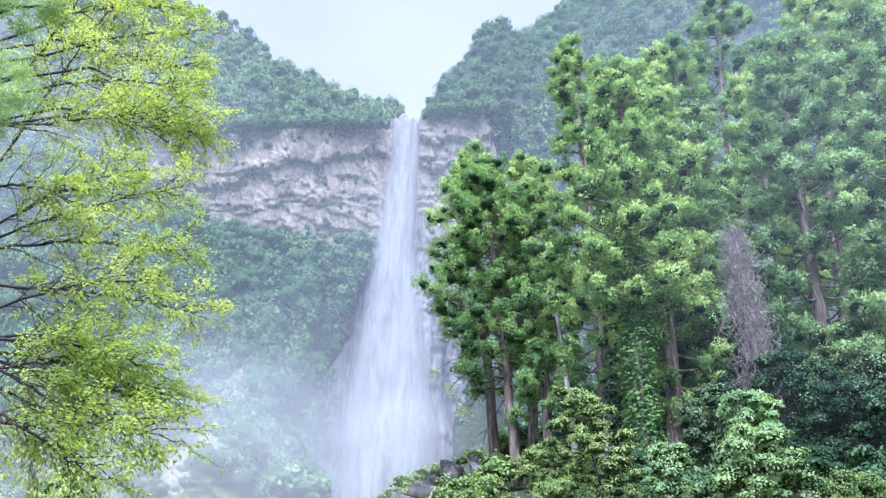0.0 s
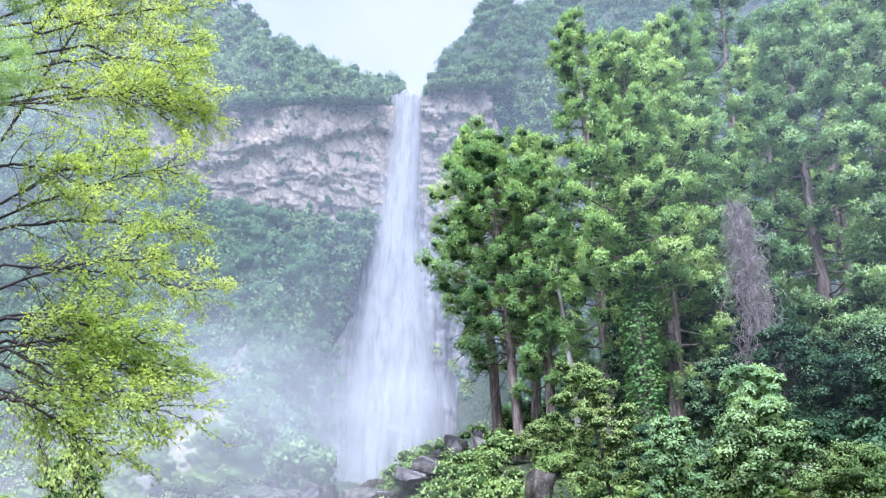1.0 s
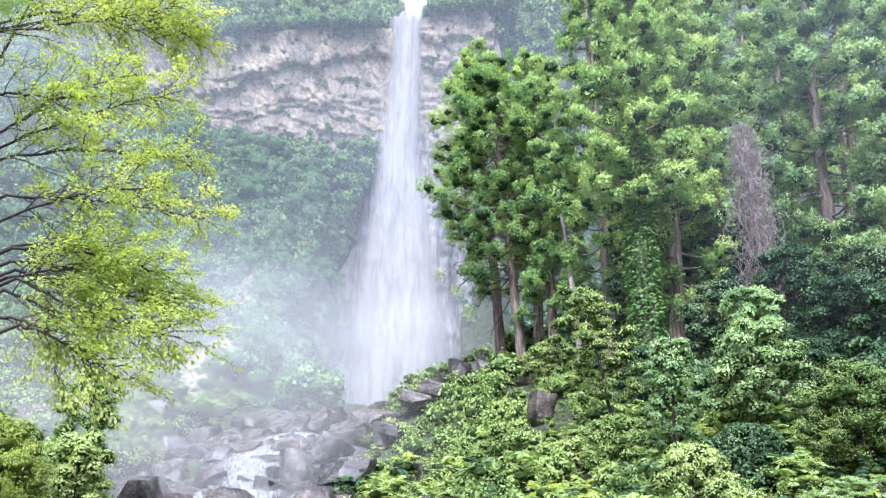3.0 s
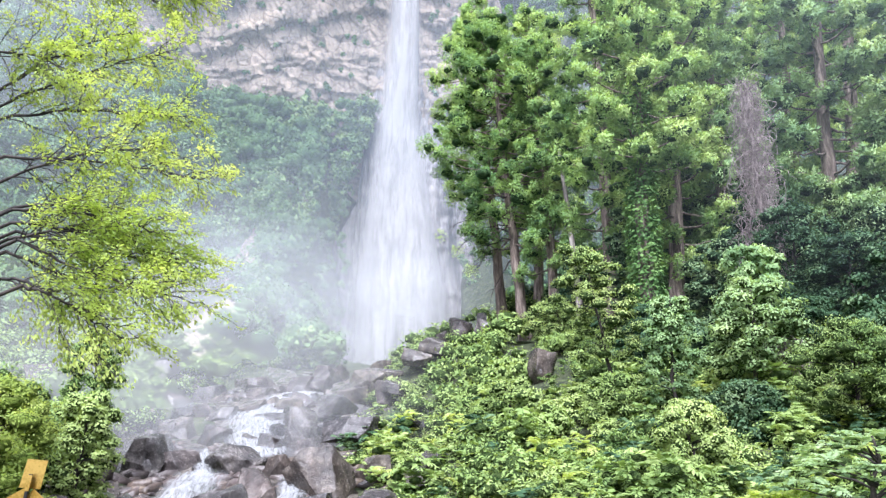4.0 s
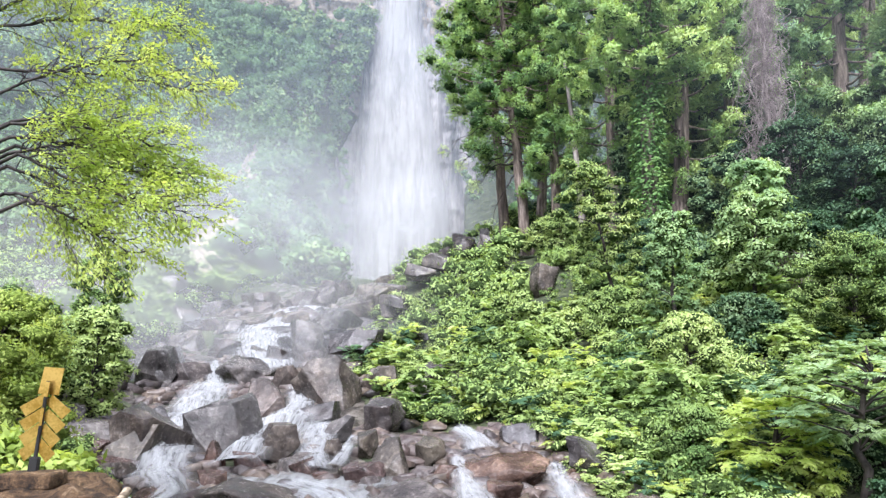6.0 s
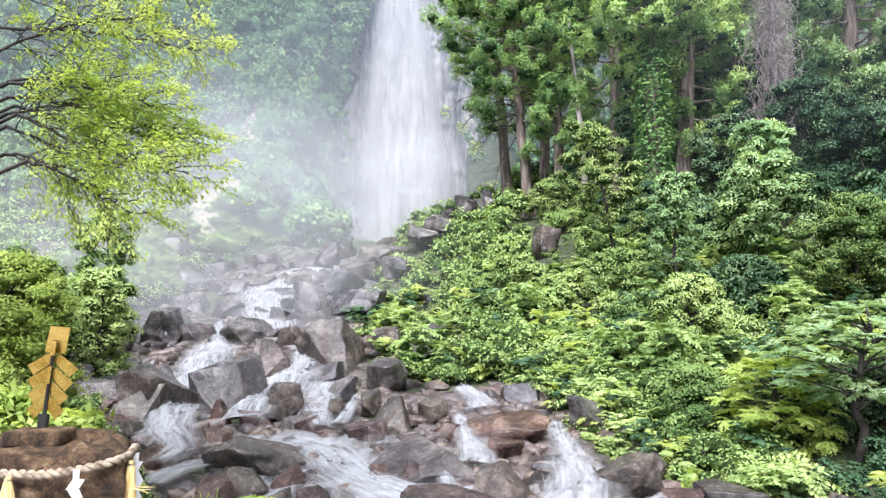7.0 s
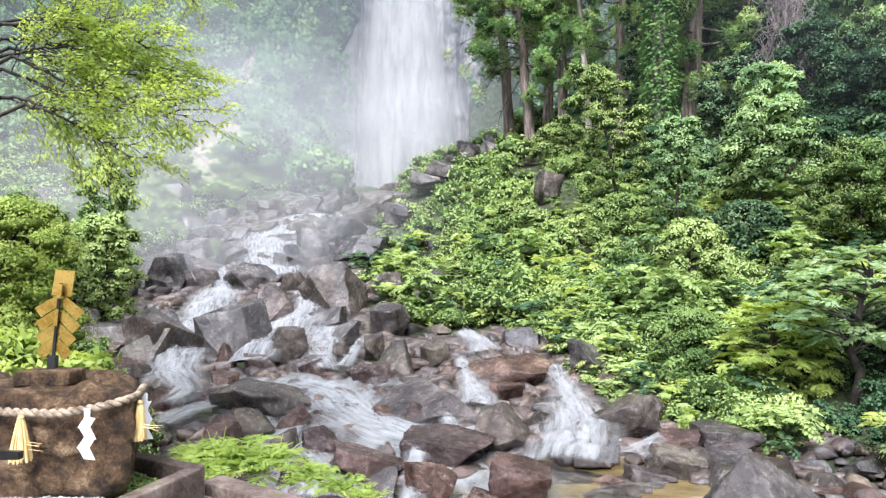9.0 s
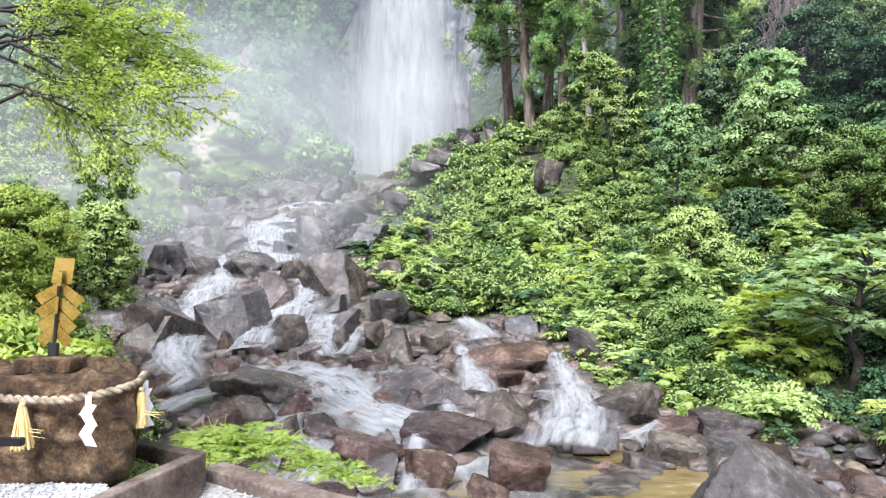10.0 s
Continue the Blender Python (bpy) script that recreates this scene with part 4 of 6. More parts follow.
# ---- running water between the stones ----
STREAMS = {
    "left_cascade": [(-11.60, 33.63, 0.35, 2.06), (-10.37, 28.02, -0.15, 1.79), (-9.21, 23.56, -0.52, 1.33), (-7.76, 18.90, -0.92, 1.27), (-7.14, 16.91, -1.08, 1.2), (-6.04, 15.10, -1.25, 0.6), (-6.21, 14.06, -1.33, 0.5)],
    "middle_cascade": [(-7.65, 33.44, 0.30, 0.79), (-6.12, 27.26, -0.21, 0.98), (-5.76, 23.08, -0.57, 1.72), (-5.89, 20.23, -0.81, 1.21), (-5.64, 17.38, -1.06, 1.11)],
    "side_cascade": [(-4.59, 23.94, -0.50, 1.41), (-4.20, 20.42, -0.80, 0.92), (-3.43, 17.38, -1.05, 0.51)],
    "upper_cascade": [(-13.69, 64.60, 6.23, 3.81), (-13.68, 54.91, 4.76, 3.78), (-13.72, 49.30, 3.57, 3.87), (-11.40, 40.94, 1.82, 3.38), (-9.69, 36.10, 0.83, 2.33)],
    "upper_thread": [(-13.76, 39.42, 1.50, 0.45), (-12.59, 35.81, 0.79, 0.59), (-11.32, 32.49, 0.21, 0.80)],
    "main_run": [(-4.13, 16.81, -1.10, 1.03), (-2.96, 15.77, -1.18, 1.29), (-2.25, 14.15, -1.30, 1.60), (-1.26, 12.92, -1.39, 1.59), (-0.54, 12.35, -1.44, 1.13)],
    "main_drop": [(-0.74, 12.25, -1.46, 0.60), (-0.78, 11.30, -1.49, 0.31), (-0.75, 10.35, -1.55, 0.29), (-0.69, 9.31, -1.59, 0.38)],
    "left_pool": [(-5.22, 15.10, -1.24, 0.5), (-5.83, 14.44, -1.29, 0.6), (-6.01, 13.49, -1.37, 0.6)],
    "slab_spill": [(-0.62, 14.91, -1.26, 0.17), (-0.33, 13.96, -1.32, 0.27), (-0.20, 13.01, -1.40, 0.36)],
    "far_right_spill": [(0.03, 22.04, -0.46, 0.54), (0.50, 20.71, -0.66, 0.85), (0.66, 19.47, -0.87, 0.96)],
    "slab_gap_spill": [(-0.05, 19.09, -0.91, 0.30), (0.13, 16.81, -1.09, 0.47), (0.36, 15.10, -1.23, 0.74), (0.27, 14.25, -1.31, 0.84)],
    "right_cascade": [(2.38, 17.86, -0.90, 0.34), (2.34, 16.72, -1.11, 0.44), (2.35, 15.10, -1.22, 0.79), (2.22, 13.39, -1.37, 1.21), (1.91, 11.97, -1.47, 1.35), (1.62, 11.02, -1.50, 1.24)],
    "lower_left_run": [(-3.74, 11.97, -1.45, 0.69), (-2.87, 12.06, -1.47, 0.83), (-2.32, 10.92, -1.52, 0.88), (-2.23, 9.88, -1.57, 0.79)],
    "small_threads": [(-3.17, 21.66, -0.69, 0.28), (-3.12, 19.66, -0.86, 0.32), (-3.17, 17.67, -1.03, 0.43)],
    "side_thread": [(3.52, 12.54, -1.42, 0.25), (3.22, 12.16, -1.47, 0.40), (2.72, 11.49, -1.48, 0.47)],
}


FLAT_RUNS = ("main_run", "left_pool", "lower_left_run")


def ribbon(name, path, seed):
    """A sheet of broken white water that follows the bed from stone to stone."""
    p = np.asarray(path)
    n = len(p)
    t = np.linspace(0, n - 1, (n - 1) * 10 + 1)
    c = np.stack([np.interp(t, np.arange(n), p[:, k]) for k in range(4)], 1)
    for _ in range(4):
        c[1:-1, :2] = (c[:-2, :2] + 2 * c[1:-1, :2] + c[2:, :2]) / 4
    d = unit(np.gradient(c[:, :2], axis=0))
    side = np.stack([-d[:, 1], d[:, 0]], 1)
    side[:, 0] = np.where(np.abs(side[:, 0]) < 0.5, np.sign(side[:, 0] + 1e-6) * 0.5, side[:, 0])
    side = unit(side)
    nu = 15
    u = np.linspace(0, 1, nu)
    U, I = np.meshgrid(u, np.arange(len(c)), indexing="ij")
    w = c[I, 3] * 0.78
    x = c[I, 0] + side[I, 0] * (U * 2 - 1) * w
    y = c[I, 1] + side[I, 1] * (U * 2 - 1) * w
    s = I / (len(c) - 1.0)
    rise = 0.04 if name in FLAT_RUNS else 0.30 if name in ("left_cascade", "middle_cascade") else 0.17
    z = c[I, 2] + (0.0 if name in FLAT_RUNS else 0.05) + rise * np.sqrt(np.maximum(w, 0.2)) * (1 - 0.8 * (2 * U - 1) ** 2) + 0.6 * rise * fbm(x * 2.2, y * 2.2, seed, 3) * np.sqrt(np.maximum(w, 0.2))
    faces = grid_faces(nu, len(c))
    me = mesh_np(name, np.stack([x, y, z], -1).reshape(-1, 3), faces, uv=np.stack([U, s], -1).reshape(-1, 2), smooth=True)
    run = np.concatenate([[0], np.cumsum(np.linalg.norm(np.diff(c[:, :3], axis=0), axis=1))])
    flow = np.stack([(U - 0.5) * 2 * w + seed, run[I]], -1).reshape(-1, 2)
    me.uv_layers.new(name="Flow").data.foreach_set("uv", flow.astype(np.float32)[faces.ravel()].ravel())
    ob = thing("cascade", "white foaming water tumbling between wet boulders", "cascade", "cascades of the stream")
    part("water_sheet", me, M_RAPID, ob)
    # the brightest water runs in a narrower crest on top
    lift_z = 0.05 + 0.05 * np.abs(fbm(x * 5, y * 5, seed + 1, 3))
    xm, ym = c[I, 0] + (x - c[I, 0]) * 0.6, c[I, 1] + (y - c[I, 1]) * 0.6
    crest = mesh_np("foam", np.stack([xm, ym, z + lift_z], -1).reshape(-1, 3), faces, uv=np.stack([U, s], -1).reshape(-1, 2), smooth=True)
    crest.uv_layers.new(name="Flow").data.foreach_set("uv", (flow * 1.3 + 5).astype(np.float32)[faces.ravel()].ravel())
    part("foam", crest, M_FOAM, ob, "white churned foam")
    return ob


for k, (key, path) in enumerate(STREAMS.items()):
    ribbon(key, path, 60 + k)


# the shallow broken water that fills the bed between the stones
run_u, run_v = np.meshgrid(np.linspace(-1, 1, 40), np.linspace(0, 1, 90), indexing="ij")
run_y = 9.0 + 9.5 * run_v
run_x = stream_x(run_y) + np.interp(run_y, [9, 12, 15, 18.5], [-1.6, -0.9, -0.2, -0.5]) + run_u * np.interp(run_y, [9, 12, 15, 18.5], [2.2, 3.0, 3.4, 3.6])
run_z = np.interp(run_y, [9, 11, 12.3, 12.9, 14.6, 15.2, 18.5], [-1.62, -1.57, -1.52, -1.40, -1.33, -1.22, -1.08]) + 0.03 * fbm(run_x * 3, run_y * 3, 33, 3)
run_mesh = mesh_np("shallow_water", np.stack([run_x, run_y, run_z], -1).reshape(-1, 3), grid_faces(40, 90), uv=np.stack([run_u * 0.5 + 0.5, run_v], -1).reshape(-1, 2), smooth=True)
run_mesh.uv_layers.new(name="Flow").data.foreach_set("uv", np.stack([run_x, run_y * 0.6], -1).reshape(-1, 2).astype(np.float32)[grid_faces(40, 90).ravel()].ravel())
thing("shallow_water", "shallow white water spreading among the stones", "water", kind="structure", mat=M_SHALLOW, mesh=run_mesh)


# ---- bushes and broadleaf trees ----
def bush_meshes(seed, leaf, n_clumps, per, flat=0.8, slim=0.5, droop=0.15, shape=(1, 1, 0.8)):
    """Foliage and stems of a bush of radius 1 about its foot."""
    g = np.random.RandomState(seed)
    d = ball_points(g, n_clumps, 0.55)
    d[:, 2] = np.abs(d[:, 2])
    c = d * g.uniform(0.35, 0.95, (n_clumps, 1)) * np.array(shape) + np.array([0, 0, 0.12])
    clump_r = g.uniform(0.16, 0.34, n_clumps)
    v, f, nn = clump_leaves(g, c, clump_r, per, leaf, 0.4, flat, droop=droop, slim=slim, mass=(0, 0, -0.2))
    stems = [tube(bezier((0, 0, -0.15), ci * 0.9, (0, 0, 0.06), 5, g, 0.03), np.linspace(0.03, 0.008, 5), 5) for ci in c[: min(9, n_clumps)]]
    sv, sf = join(stems)
    return mesh_np("foliage", v, f, nn), mesh_np("stem", sv, sf, smooth=True), mesh_np("inner_leaves", *shade_knots(g, c, clump_r, flat, 0.7), smooth=True)


def bush_kind(seed, leaf, n, per, mat, **kw):
    fm, sm, im = bush_meshes(seed, leaf, n, per, **kw)
    fm.materials.append(mat)
    sm.materials.append(M_TWIG)
    im.materials.append(M_SHADECOREDARK if mat == L_DARK else M_SHADECORELIME if mat == L_LIME else M_SHADECORE)
    return fm, sm, im


BUSHES = {
    "shrub": [bush_kind(100 + i, 0.11, 34, 88, L_SHRUB, slim=0.5) for i in range(4)],
    "fern": [bush_kind(120 + i, 0.12, 28, 56, L_SHRUB, slim=0.28, droop=0.5, flat=0.6) for i in range(2)],
    "evergreen": [bush_kind(140 + i, 0.12, 34, 80, L_DARK, slim=0.5, shape=(0.9, 0.9, 1.2)) for i in range(3)],
    "lime": [bush_kind(160 + i, 0.105, 32, 84, L_LIME, slim=0.5) for i in range(2)],
}
def frond_tuft(seed, mat):
    """A tuft of arching fronds with a few upright shoots, of radius 1 about its foot."""
    g = np.random.RandomState(seed)
    n = 46
    th = g.uniform(0, 6.28, n)
    out = np.stack([np.cos(th), np.sin(th), g.uniform(0.4, 1.8, n)], 1)
    root = g.normal(size=(n, 3)) * np.array([0.35, 0.35, 0.02])
    v, f, nn = fronds(g, root, out, g.uniform(0.5, 1.1, n), 9, 0.5, 0.28)
    ribs = [tube(bezier(r, r + unit(d) * 0.6, (0, 0, 0.05), 4), np.linspace(0.012, 0.005, 4), 4) for r, d in zip(root[:20], out[:20])]
    knots = root[:12] * np.array([1, 1, 0]) + np.array([0, 0, 0.1])
    fm, sm, im = mesh_np("foliage", v, f, nn), mesh_np("stem", *join(ribs), smooth=True), mesh_np("inner_leaves", *shade_knots(g, knots, np.full(12, 0.16), 0.6, 0.7), smooth=True)
    for me, m in ((fm, mat), (sm, mat), (im, M_SHADECORELIME)):
        me.materials.append(m)
    return fm, sm, im


BUSHES["tuft"] = [frond_tuft(180 + i, L_LIME) for i in range(3)]
BUSH_LABEL = {"tuft": "fresh yellow-green fern tuft at the kerb","shrub": "bright green leafy shrub on the bank", "fern": "drooping green fern clump among the stones",
              "evergreen": "dark glossy evergreen bush below the cedars", "lime": "yellow-green leafy bush beside the terrace"}


def bush(g, kind, x, y, r, tall=1.0, z=None):
    fm, sm, im = BUSHES[kind][g.randint(len(BUSHES[kind]))]
    ob = thing("bush", BUSH_LABEL[kind], "bush", kind + " bushes", at=(x, y, float(ground_z(x, y)) - 0.05 if z is None else z))
    part("foliage", fm, None, ob)
    tagged(part("stem", sm, None, ob), kind="stuff")
    tagged(part("inner_leaves", im, None, ob), kind="stuff")
    ob.rotation_euler[2] = g.uniform(0, 6.28)
    ob.scale = (r, r, r * tall)
    return ob


OUTCROPS = np.array([(-4.4, 80.5, 2.0), (-1.5, 80.0, 2.4), (0.8, 87.5, 2.0), (3.7, 77.5, 2.4), (5.7, 46.8, 1.5), (-7.9, 62.0, 2.5), (-5.2, 53.9, 1.6), (-1.0, 32.2, 0.9), (1.7, 20.4, 0.8)])


def in_hollow(x, y):
    """The bare shaded ground under the feathery tree."""
    return (x / y > 0.47) & (y > 11) & (y < 16)


def on_rock(x, y):
    """Where bare stones stand out of the bank, with only low growth on their downhill side."""
    d = np.stack([np.asarray(x, float)[..., None] - OUTCROPS[:, 0], (np.asarray(y, float)[..., None] - OUTCROPS[:, 1] + 2.6 * OUTCROPS[:, 2]) * 0.4], -1)
    return np.any(np.linalg.norm(d, axis=-1) < OUTCROPS[:, 2] * 1.25, axis=-1)


gb = np.random.RandomState(9)
n_bush = 0
for _ in range(900):
    if n_bush >= 110:
        break
    y = 11.5 * (95 / 11.5) ** gb.rand()
    x = gb.uniform(-16, 0.62 * y + 4)
    dx = x - stream_x(y)
    edge = np.interp(y, [11, 14, 18, 24, 30, 45, 60, 95], [7.4, 7.0, 8.6, 9.5, 9.2, 7.8, 9, 14])
    if dx < edge or on_rock(x, y) or in_hollow(x, y):
        continue
    r = gb.uniform(0.5, 1.0) * np.interp(y, [11, 25, 50, 95], [0.95, 1.6, 2.4, 3.2])
    kind = "evergreen" if dx > edge + 9 and gb.rand() < 0.6 else ("fern" if gb.rand() < 0.25 else "shrub")
    bush(gb, kind, x, y, r, gb.uniform(0.8, 1.15))
    n_bush += 1
# the left bank
for _ in range(46):
    y = 10 * (70 / 10) ** gb.rand()
    x = stream_x(y) - gb.uniform(0, 1) * (0.5 * y + 3) - np.interp(y, [10, 18, 35, 70], [4.5, 6.0, 9, 14])
    if x < -0.75 * y - 2:
        continue
    bush(gb, "lime" if y < 16 else "shrub", x, y, gb.uniform(0.6, 1.0) * np.interp(y, [10, 25, 70], [0.9, 1.4, 2.8]))


# ---- undergrowth that covers the banks ----
def undergrowth(name, label, n, yr, side, seed, mat, leaf, size=1.0):
    g = np.random.RandomState(seed)
    y = yr[0] * (yr[1] / yr[0]) ** g.rand(n)
    if side > 0:
        edge = stream_x(y) + np.interp(y, [9, 11, 14, 18, 22.5, 24.5, 30, 45, 60, 95], [7.4, 6.6, 6.0, 7.0, 7.8, 5.6, 6.0, 6.0, 7.0, 11])
        x = edge + g.rand(n) * np.maximum(0.66 * y + 4 - edge, 1)
    else:
        edge = stream_x(y) - np.interp(y, [10, 18, 24, 35, 45, 70, 130], [4.6, 5.4, 5.0, 6, 7.5, 10, 14])
        x = edge - g.rand(n) * np.maximum(edge + 0.72 * y + 2, 1)
    r = size * g.uniform(0.5, 1.0, n) * np.interp(y, [11, 30, 100], [0.26, 0.62, 1.7]) * np.where(on_rock(x, y), 0.6, 1.0)
    r = np.where((side > 0) & in_hollow(x, y), 0.25, 1.0) * r
    mound = np.clip(0.5 + 1.1 * fbm(x * 0.95 / np.interp(y, [10, 60], [0.8, 2.2]), y * 0.55 / np.interp(y, [10, 60], [0.8, 2.2]), seed + 3, 3), 0, 1)
    r = r * (0.62 + 0.75 * mound)
    z = ground_z(x, y) + r * g.uniform(0.0, 0.9, n) + 1.3 * size * mound * np.interp(y, [11, 30, 100], [0.25, 0.62, 1.5])
    per = 52
    c = np.stack([x, y, z], 1)
    d = ball_points(g, n * per, 0.5)
    rr = np.repeat(r, per)
    pos = np.repeat(c, per, 0) + d * rr[:, None] * g.uniform(0.5, 1.1, (n * per, 1)) * np.array([1.1, 1.1, 0.75])
    nrm = unit(d + g.normal(size=pos.shape) * 0.45 + np.array([0, 0, 0.5]))
    ax = unit(unit(np.cross(nrm, g.normal(size=pos.shape))) + 0.3 * d + np.array([0, 0, -0.2]))
    ln = rr * leaf * g.uniform(0.6, 1.3, len(rr))
    v, f = leaf_quads(pos, ax, nrm, ln, ln * 0.5)
    cover = thing(name, label, "undergrowth", kind="stuff")
    part("inner_leaves", mesh_np("inner_leaves", *shade_knots(g, c, r, 0.7, 0.72), smooth=True), M_SHADECORE, cover)
    shade = np.repeat(unit(d * 0.8 + nrm * 0.4 + np.array([0, 0, 0.25])), 4, 0)
    part("foliage", mesh_np("foliage", v, f, shade), mat, cover)
    return cover


def frond_cover(name, label, n, yr, seed, mat, size=1.0, each=9):
    """Mounds of arching compound leaves over the near bank."""
    g = np.random.RandomState(seed)
    y = yr[0] * (yr[1] / yr[0]) ** g.rand(n)
    edge = stream_x(y) + np.interp(y, [9, 11, 14, 18, 22.5, 24.5, 30, 45], [7.2, 6.4, 5.9, 7.0, 7.8, 5.6, 6.0, 6.0])
    x = edge + g.rand(n) * np.maximum(0.66 * y + 3 - edge, 1)
    keep = ~on_rock(x, y) & ~in_hollow(x, y)
    x, y = x[keep], y[keep]
    n = len(x)
    mound = np.clip(0.5 + 1.2 * fbm(x * 0.9, y * 0.5, seed + 3, 3), 0, 1)
    L = size * g.uniform(0.6, 1.25, n) * np.interp(y, [10, 20, 45], [0.42, 0.62, 1.0]) * (0.65 + 0.6 * mound)
    z = ground_z(x, y) + L * (0.25 + 1.3 * mound * g.rand(n))
    th = g.uniform(0, 6.28, (n, each))
    out = np.stack([np.cos(th), np.sin(th), g.uniform(-0.1, 1.7, (n, each))], -1).reshape(-1, 3)
    root = np.repeat(np.stack([x, y, z], 1), each, 0) + 0.12 * np.repeat(L, each)[:, None] * g.normal(size=(n * each, 3))
    v, f, nn = fronds(g, root, out, np.repeat(L, each) * g.uniform(0.5, 1.1, n * each), 7, 0.5, 0.42)
    cover = thing(name, label, "undergrowth", kind="stuff")
    part("foliage", mesh_np("foliage", v, f, nn), mat, cover)
    part("inner_leaves", mesh_np("inner_leaves", *shade_knots(g, np.stack([x, y, z - 0.15 * L], 1), L * 0.45, 0.6, 0.75), smooth=True), M_SHADECORE, cover)
    return cover


frond_cover("fern_cover", "arching fern fronds and feathery saplings over the bank", 1750, (10.0, 46), 51, L_SHRUB)
frond_cover("fern_cover", "yellow-green feathery shoots among the ferns", 420, (10.5, 40), 52, L_LIME, 0.9)
frond_cover("fern_cover", "darker green fern fronds in the hollows of the bank", 420, (10.5, 46), 53, L_DARK, 1.05)
undergrowth("undergrowth_right", "dense bright green undergrowth covering the bank", 3100, (17, 105), 1, 21, L_SHRUB, 0.34, 0.86)
undergrowth("undergrowth_bank", "fresh green weeds and ferns at the foot of the bank", 900, (10.5, 27), 1, 27, L_SHRUB, 0.27, 0.95)
undergrowth("undergrowth_left", "pale green undergrowth on the misty bank", 1900, (9, 130), -1, 22, L_SHRUB, 0.28)
undergrowth("undergrowth_gorge", "pale green scrub on the floor of the gorge", 900, (48, 135), -1, 24, L_SHRUB, 0.24, 0.7)


def broad_tree(seed, x, y, top, r, mat, label, lean=0.0, clear=0.25, leaf=0.15, n=60, flat=0.55, foot=None, per=84, feathery=0.0):
    """A small broadleaf tree: bent stem, spreading limbs, foliage in flattened layers."""
    g = np.random.RandomState(seed)
    z0 = (float(ground_z(x, y)) if foot is None else foot) - 0.2
    H = top - z0
    ob = thing("broadleaf_tree", label, "tree", "broadleaf trees on the banks", at=(x, y, z0))
    ln = bezier((0, 0, 0), (lean, 0, H * 0.92), (-0.25 * lean, 0, 0), 9, g, 0.06)
    part("trunk", mesh_np("trunk", *tube(ln, np.linspace(0.035 * r + 0.05, 0.02, 9), 7), smooth=True), M_TWIG, ob)
    cs, rs, limbs = [], [], []
    for i in range(n):
        s = clear + (1 - clear) * (i + g.rand()) / n
        c0 = np.array([np.interp(s * 0.98, np.linspace(0, 1, 9), ln[:, k]) for k in range(3)])
        w = r * np.sin(np.pi * (0.18 + 0.74 * (s - clear) / (1 - clear))) ** 0.7
        a = i * 2.399 + g.uniform(-0.5, 0.5)
        c = c0 + np.array([np.cos(a), np.sin(a), 0.12]) * w * g.uniform(0.35, 1.0)
        cs.append(c)
        rs.append(g.uniform(0.20, 0.36) * r)
        if i % 3 == 0:
            limbs.append(tube(bezier(c0 - np.array([0, 0, 0.15 * r]), c, (0, 0, 0.03 * r), 5, g, 0.02), np.linspace(0.03, 0.008, 5), 5))
    tagged(part("limb", mesh_np("limb", *join(limbs), smooth=True), M_TWIG, ob), kind="stuff")
    if feathery:
        each = 9
        th = g.uniform(0, 6.28, len(cs) * each)
        away = np.repeat(np.array(cs) - np.array([0, 0, 0.55 * H]), each, 0)
        out = unit(np.stack([np.cos(th), np.sin(th), g.uniform(-0.1, 0.5, len(th))], 1) + 0.7 * unit(away))
        v, f, nn = fronds(g, np.repeat(np.array(cs), each, 0), out, feathery * g.uniform(0.6, 1.2, len(th)), 10, 0.3, 0.3)
    else:
        v, f, nn = clump_leaves(g, cs, rs, int(per * 1.5), leaf * 0.72, 0.45, flat, droop=0.25, slim=0.5, mass=(0, 0, 0.55 * H))
    part("crown", mesh_np("crown", v, f, nn), mat, ob)
    tagged(part("inner_leaves", mesh_np("inner_leaves", *shade_knots(g, cs, rs, flat, 0.25 if feathery else 0.68), smooth=True), M_SHADECOREDARK if mat == L_DARK else M_SHADECORELIME if mat == L_LIME else M_SHADECORE, ob), kind="stuff")
    return ob


PALE_TREE, DARK_TREE = "small broadleaf tree with layered pale green leaves", "dark evergreen tree crowding the shaded slope"
broad_tree(1, 7.6, 34, 12.3, 2.0, L_SHRUB, "slender tree with a dark bent stem and layered leaves", -1.2, 0.35, 0.17, 60)
broad_tree(2, 9.3, 30, 8.6, 1.5, L_PALE, PALE_TREE, 0.2, 0.2, 0.20)
broad_tree(3, 12.8, 30, 9.3, 2.1, L_PALE, PALE_TREE, 0.3, 0.3, 0.22, 70)
broad_tree(4, 16.2, 32, 8.8, 1.7, L_DARK, DARK_TREE, 0.2, 0.1, 0.18)
broad_tree(5, 13.6, 24, 6.2, 1.9, L_SHRUB, PALE_TREE, 0.2, 0.1, 0.115, 90, per=110)
broad_tree(6, 7.9, 14.2, 2.3, 1.75, L_FEATHER, "spreading shrub tree with feathery blue-green leaves", 0.3, 0.45, 0.085, 80, 0.4, feathery=0.42)
broad_tree(7, 7.2, 22, 3.3, 1.2, L_SHRUB, PALE_TREE, 0.1, 0.1, 0.13, 70, per=110)
broad_tree(8, 6.9, 15.6, 1.0, 1.35, L_LIME, "broad yellow-green bush tree over the stream bank", 0.1, 0.05, 0.052, 90, feathery=0.42)
# dark bushes added to stand in for the deep shade under the feathery tree
for x, y, r in ((6.9, 13.2, 0.55), (7.9, 13.4, 0.7), (7.4, 12.2, 0.45)):
    bush(gb, "evergreen", x, y, r, 0.9)
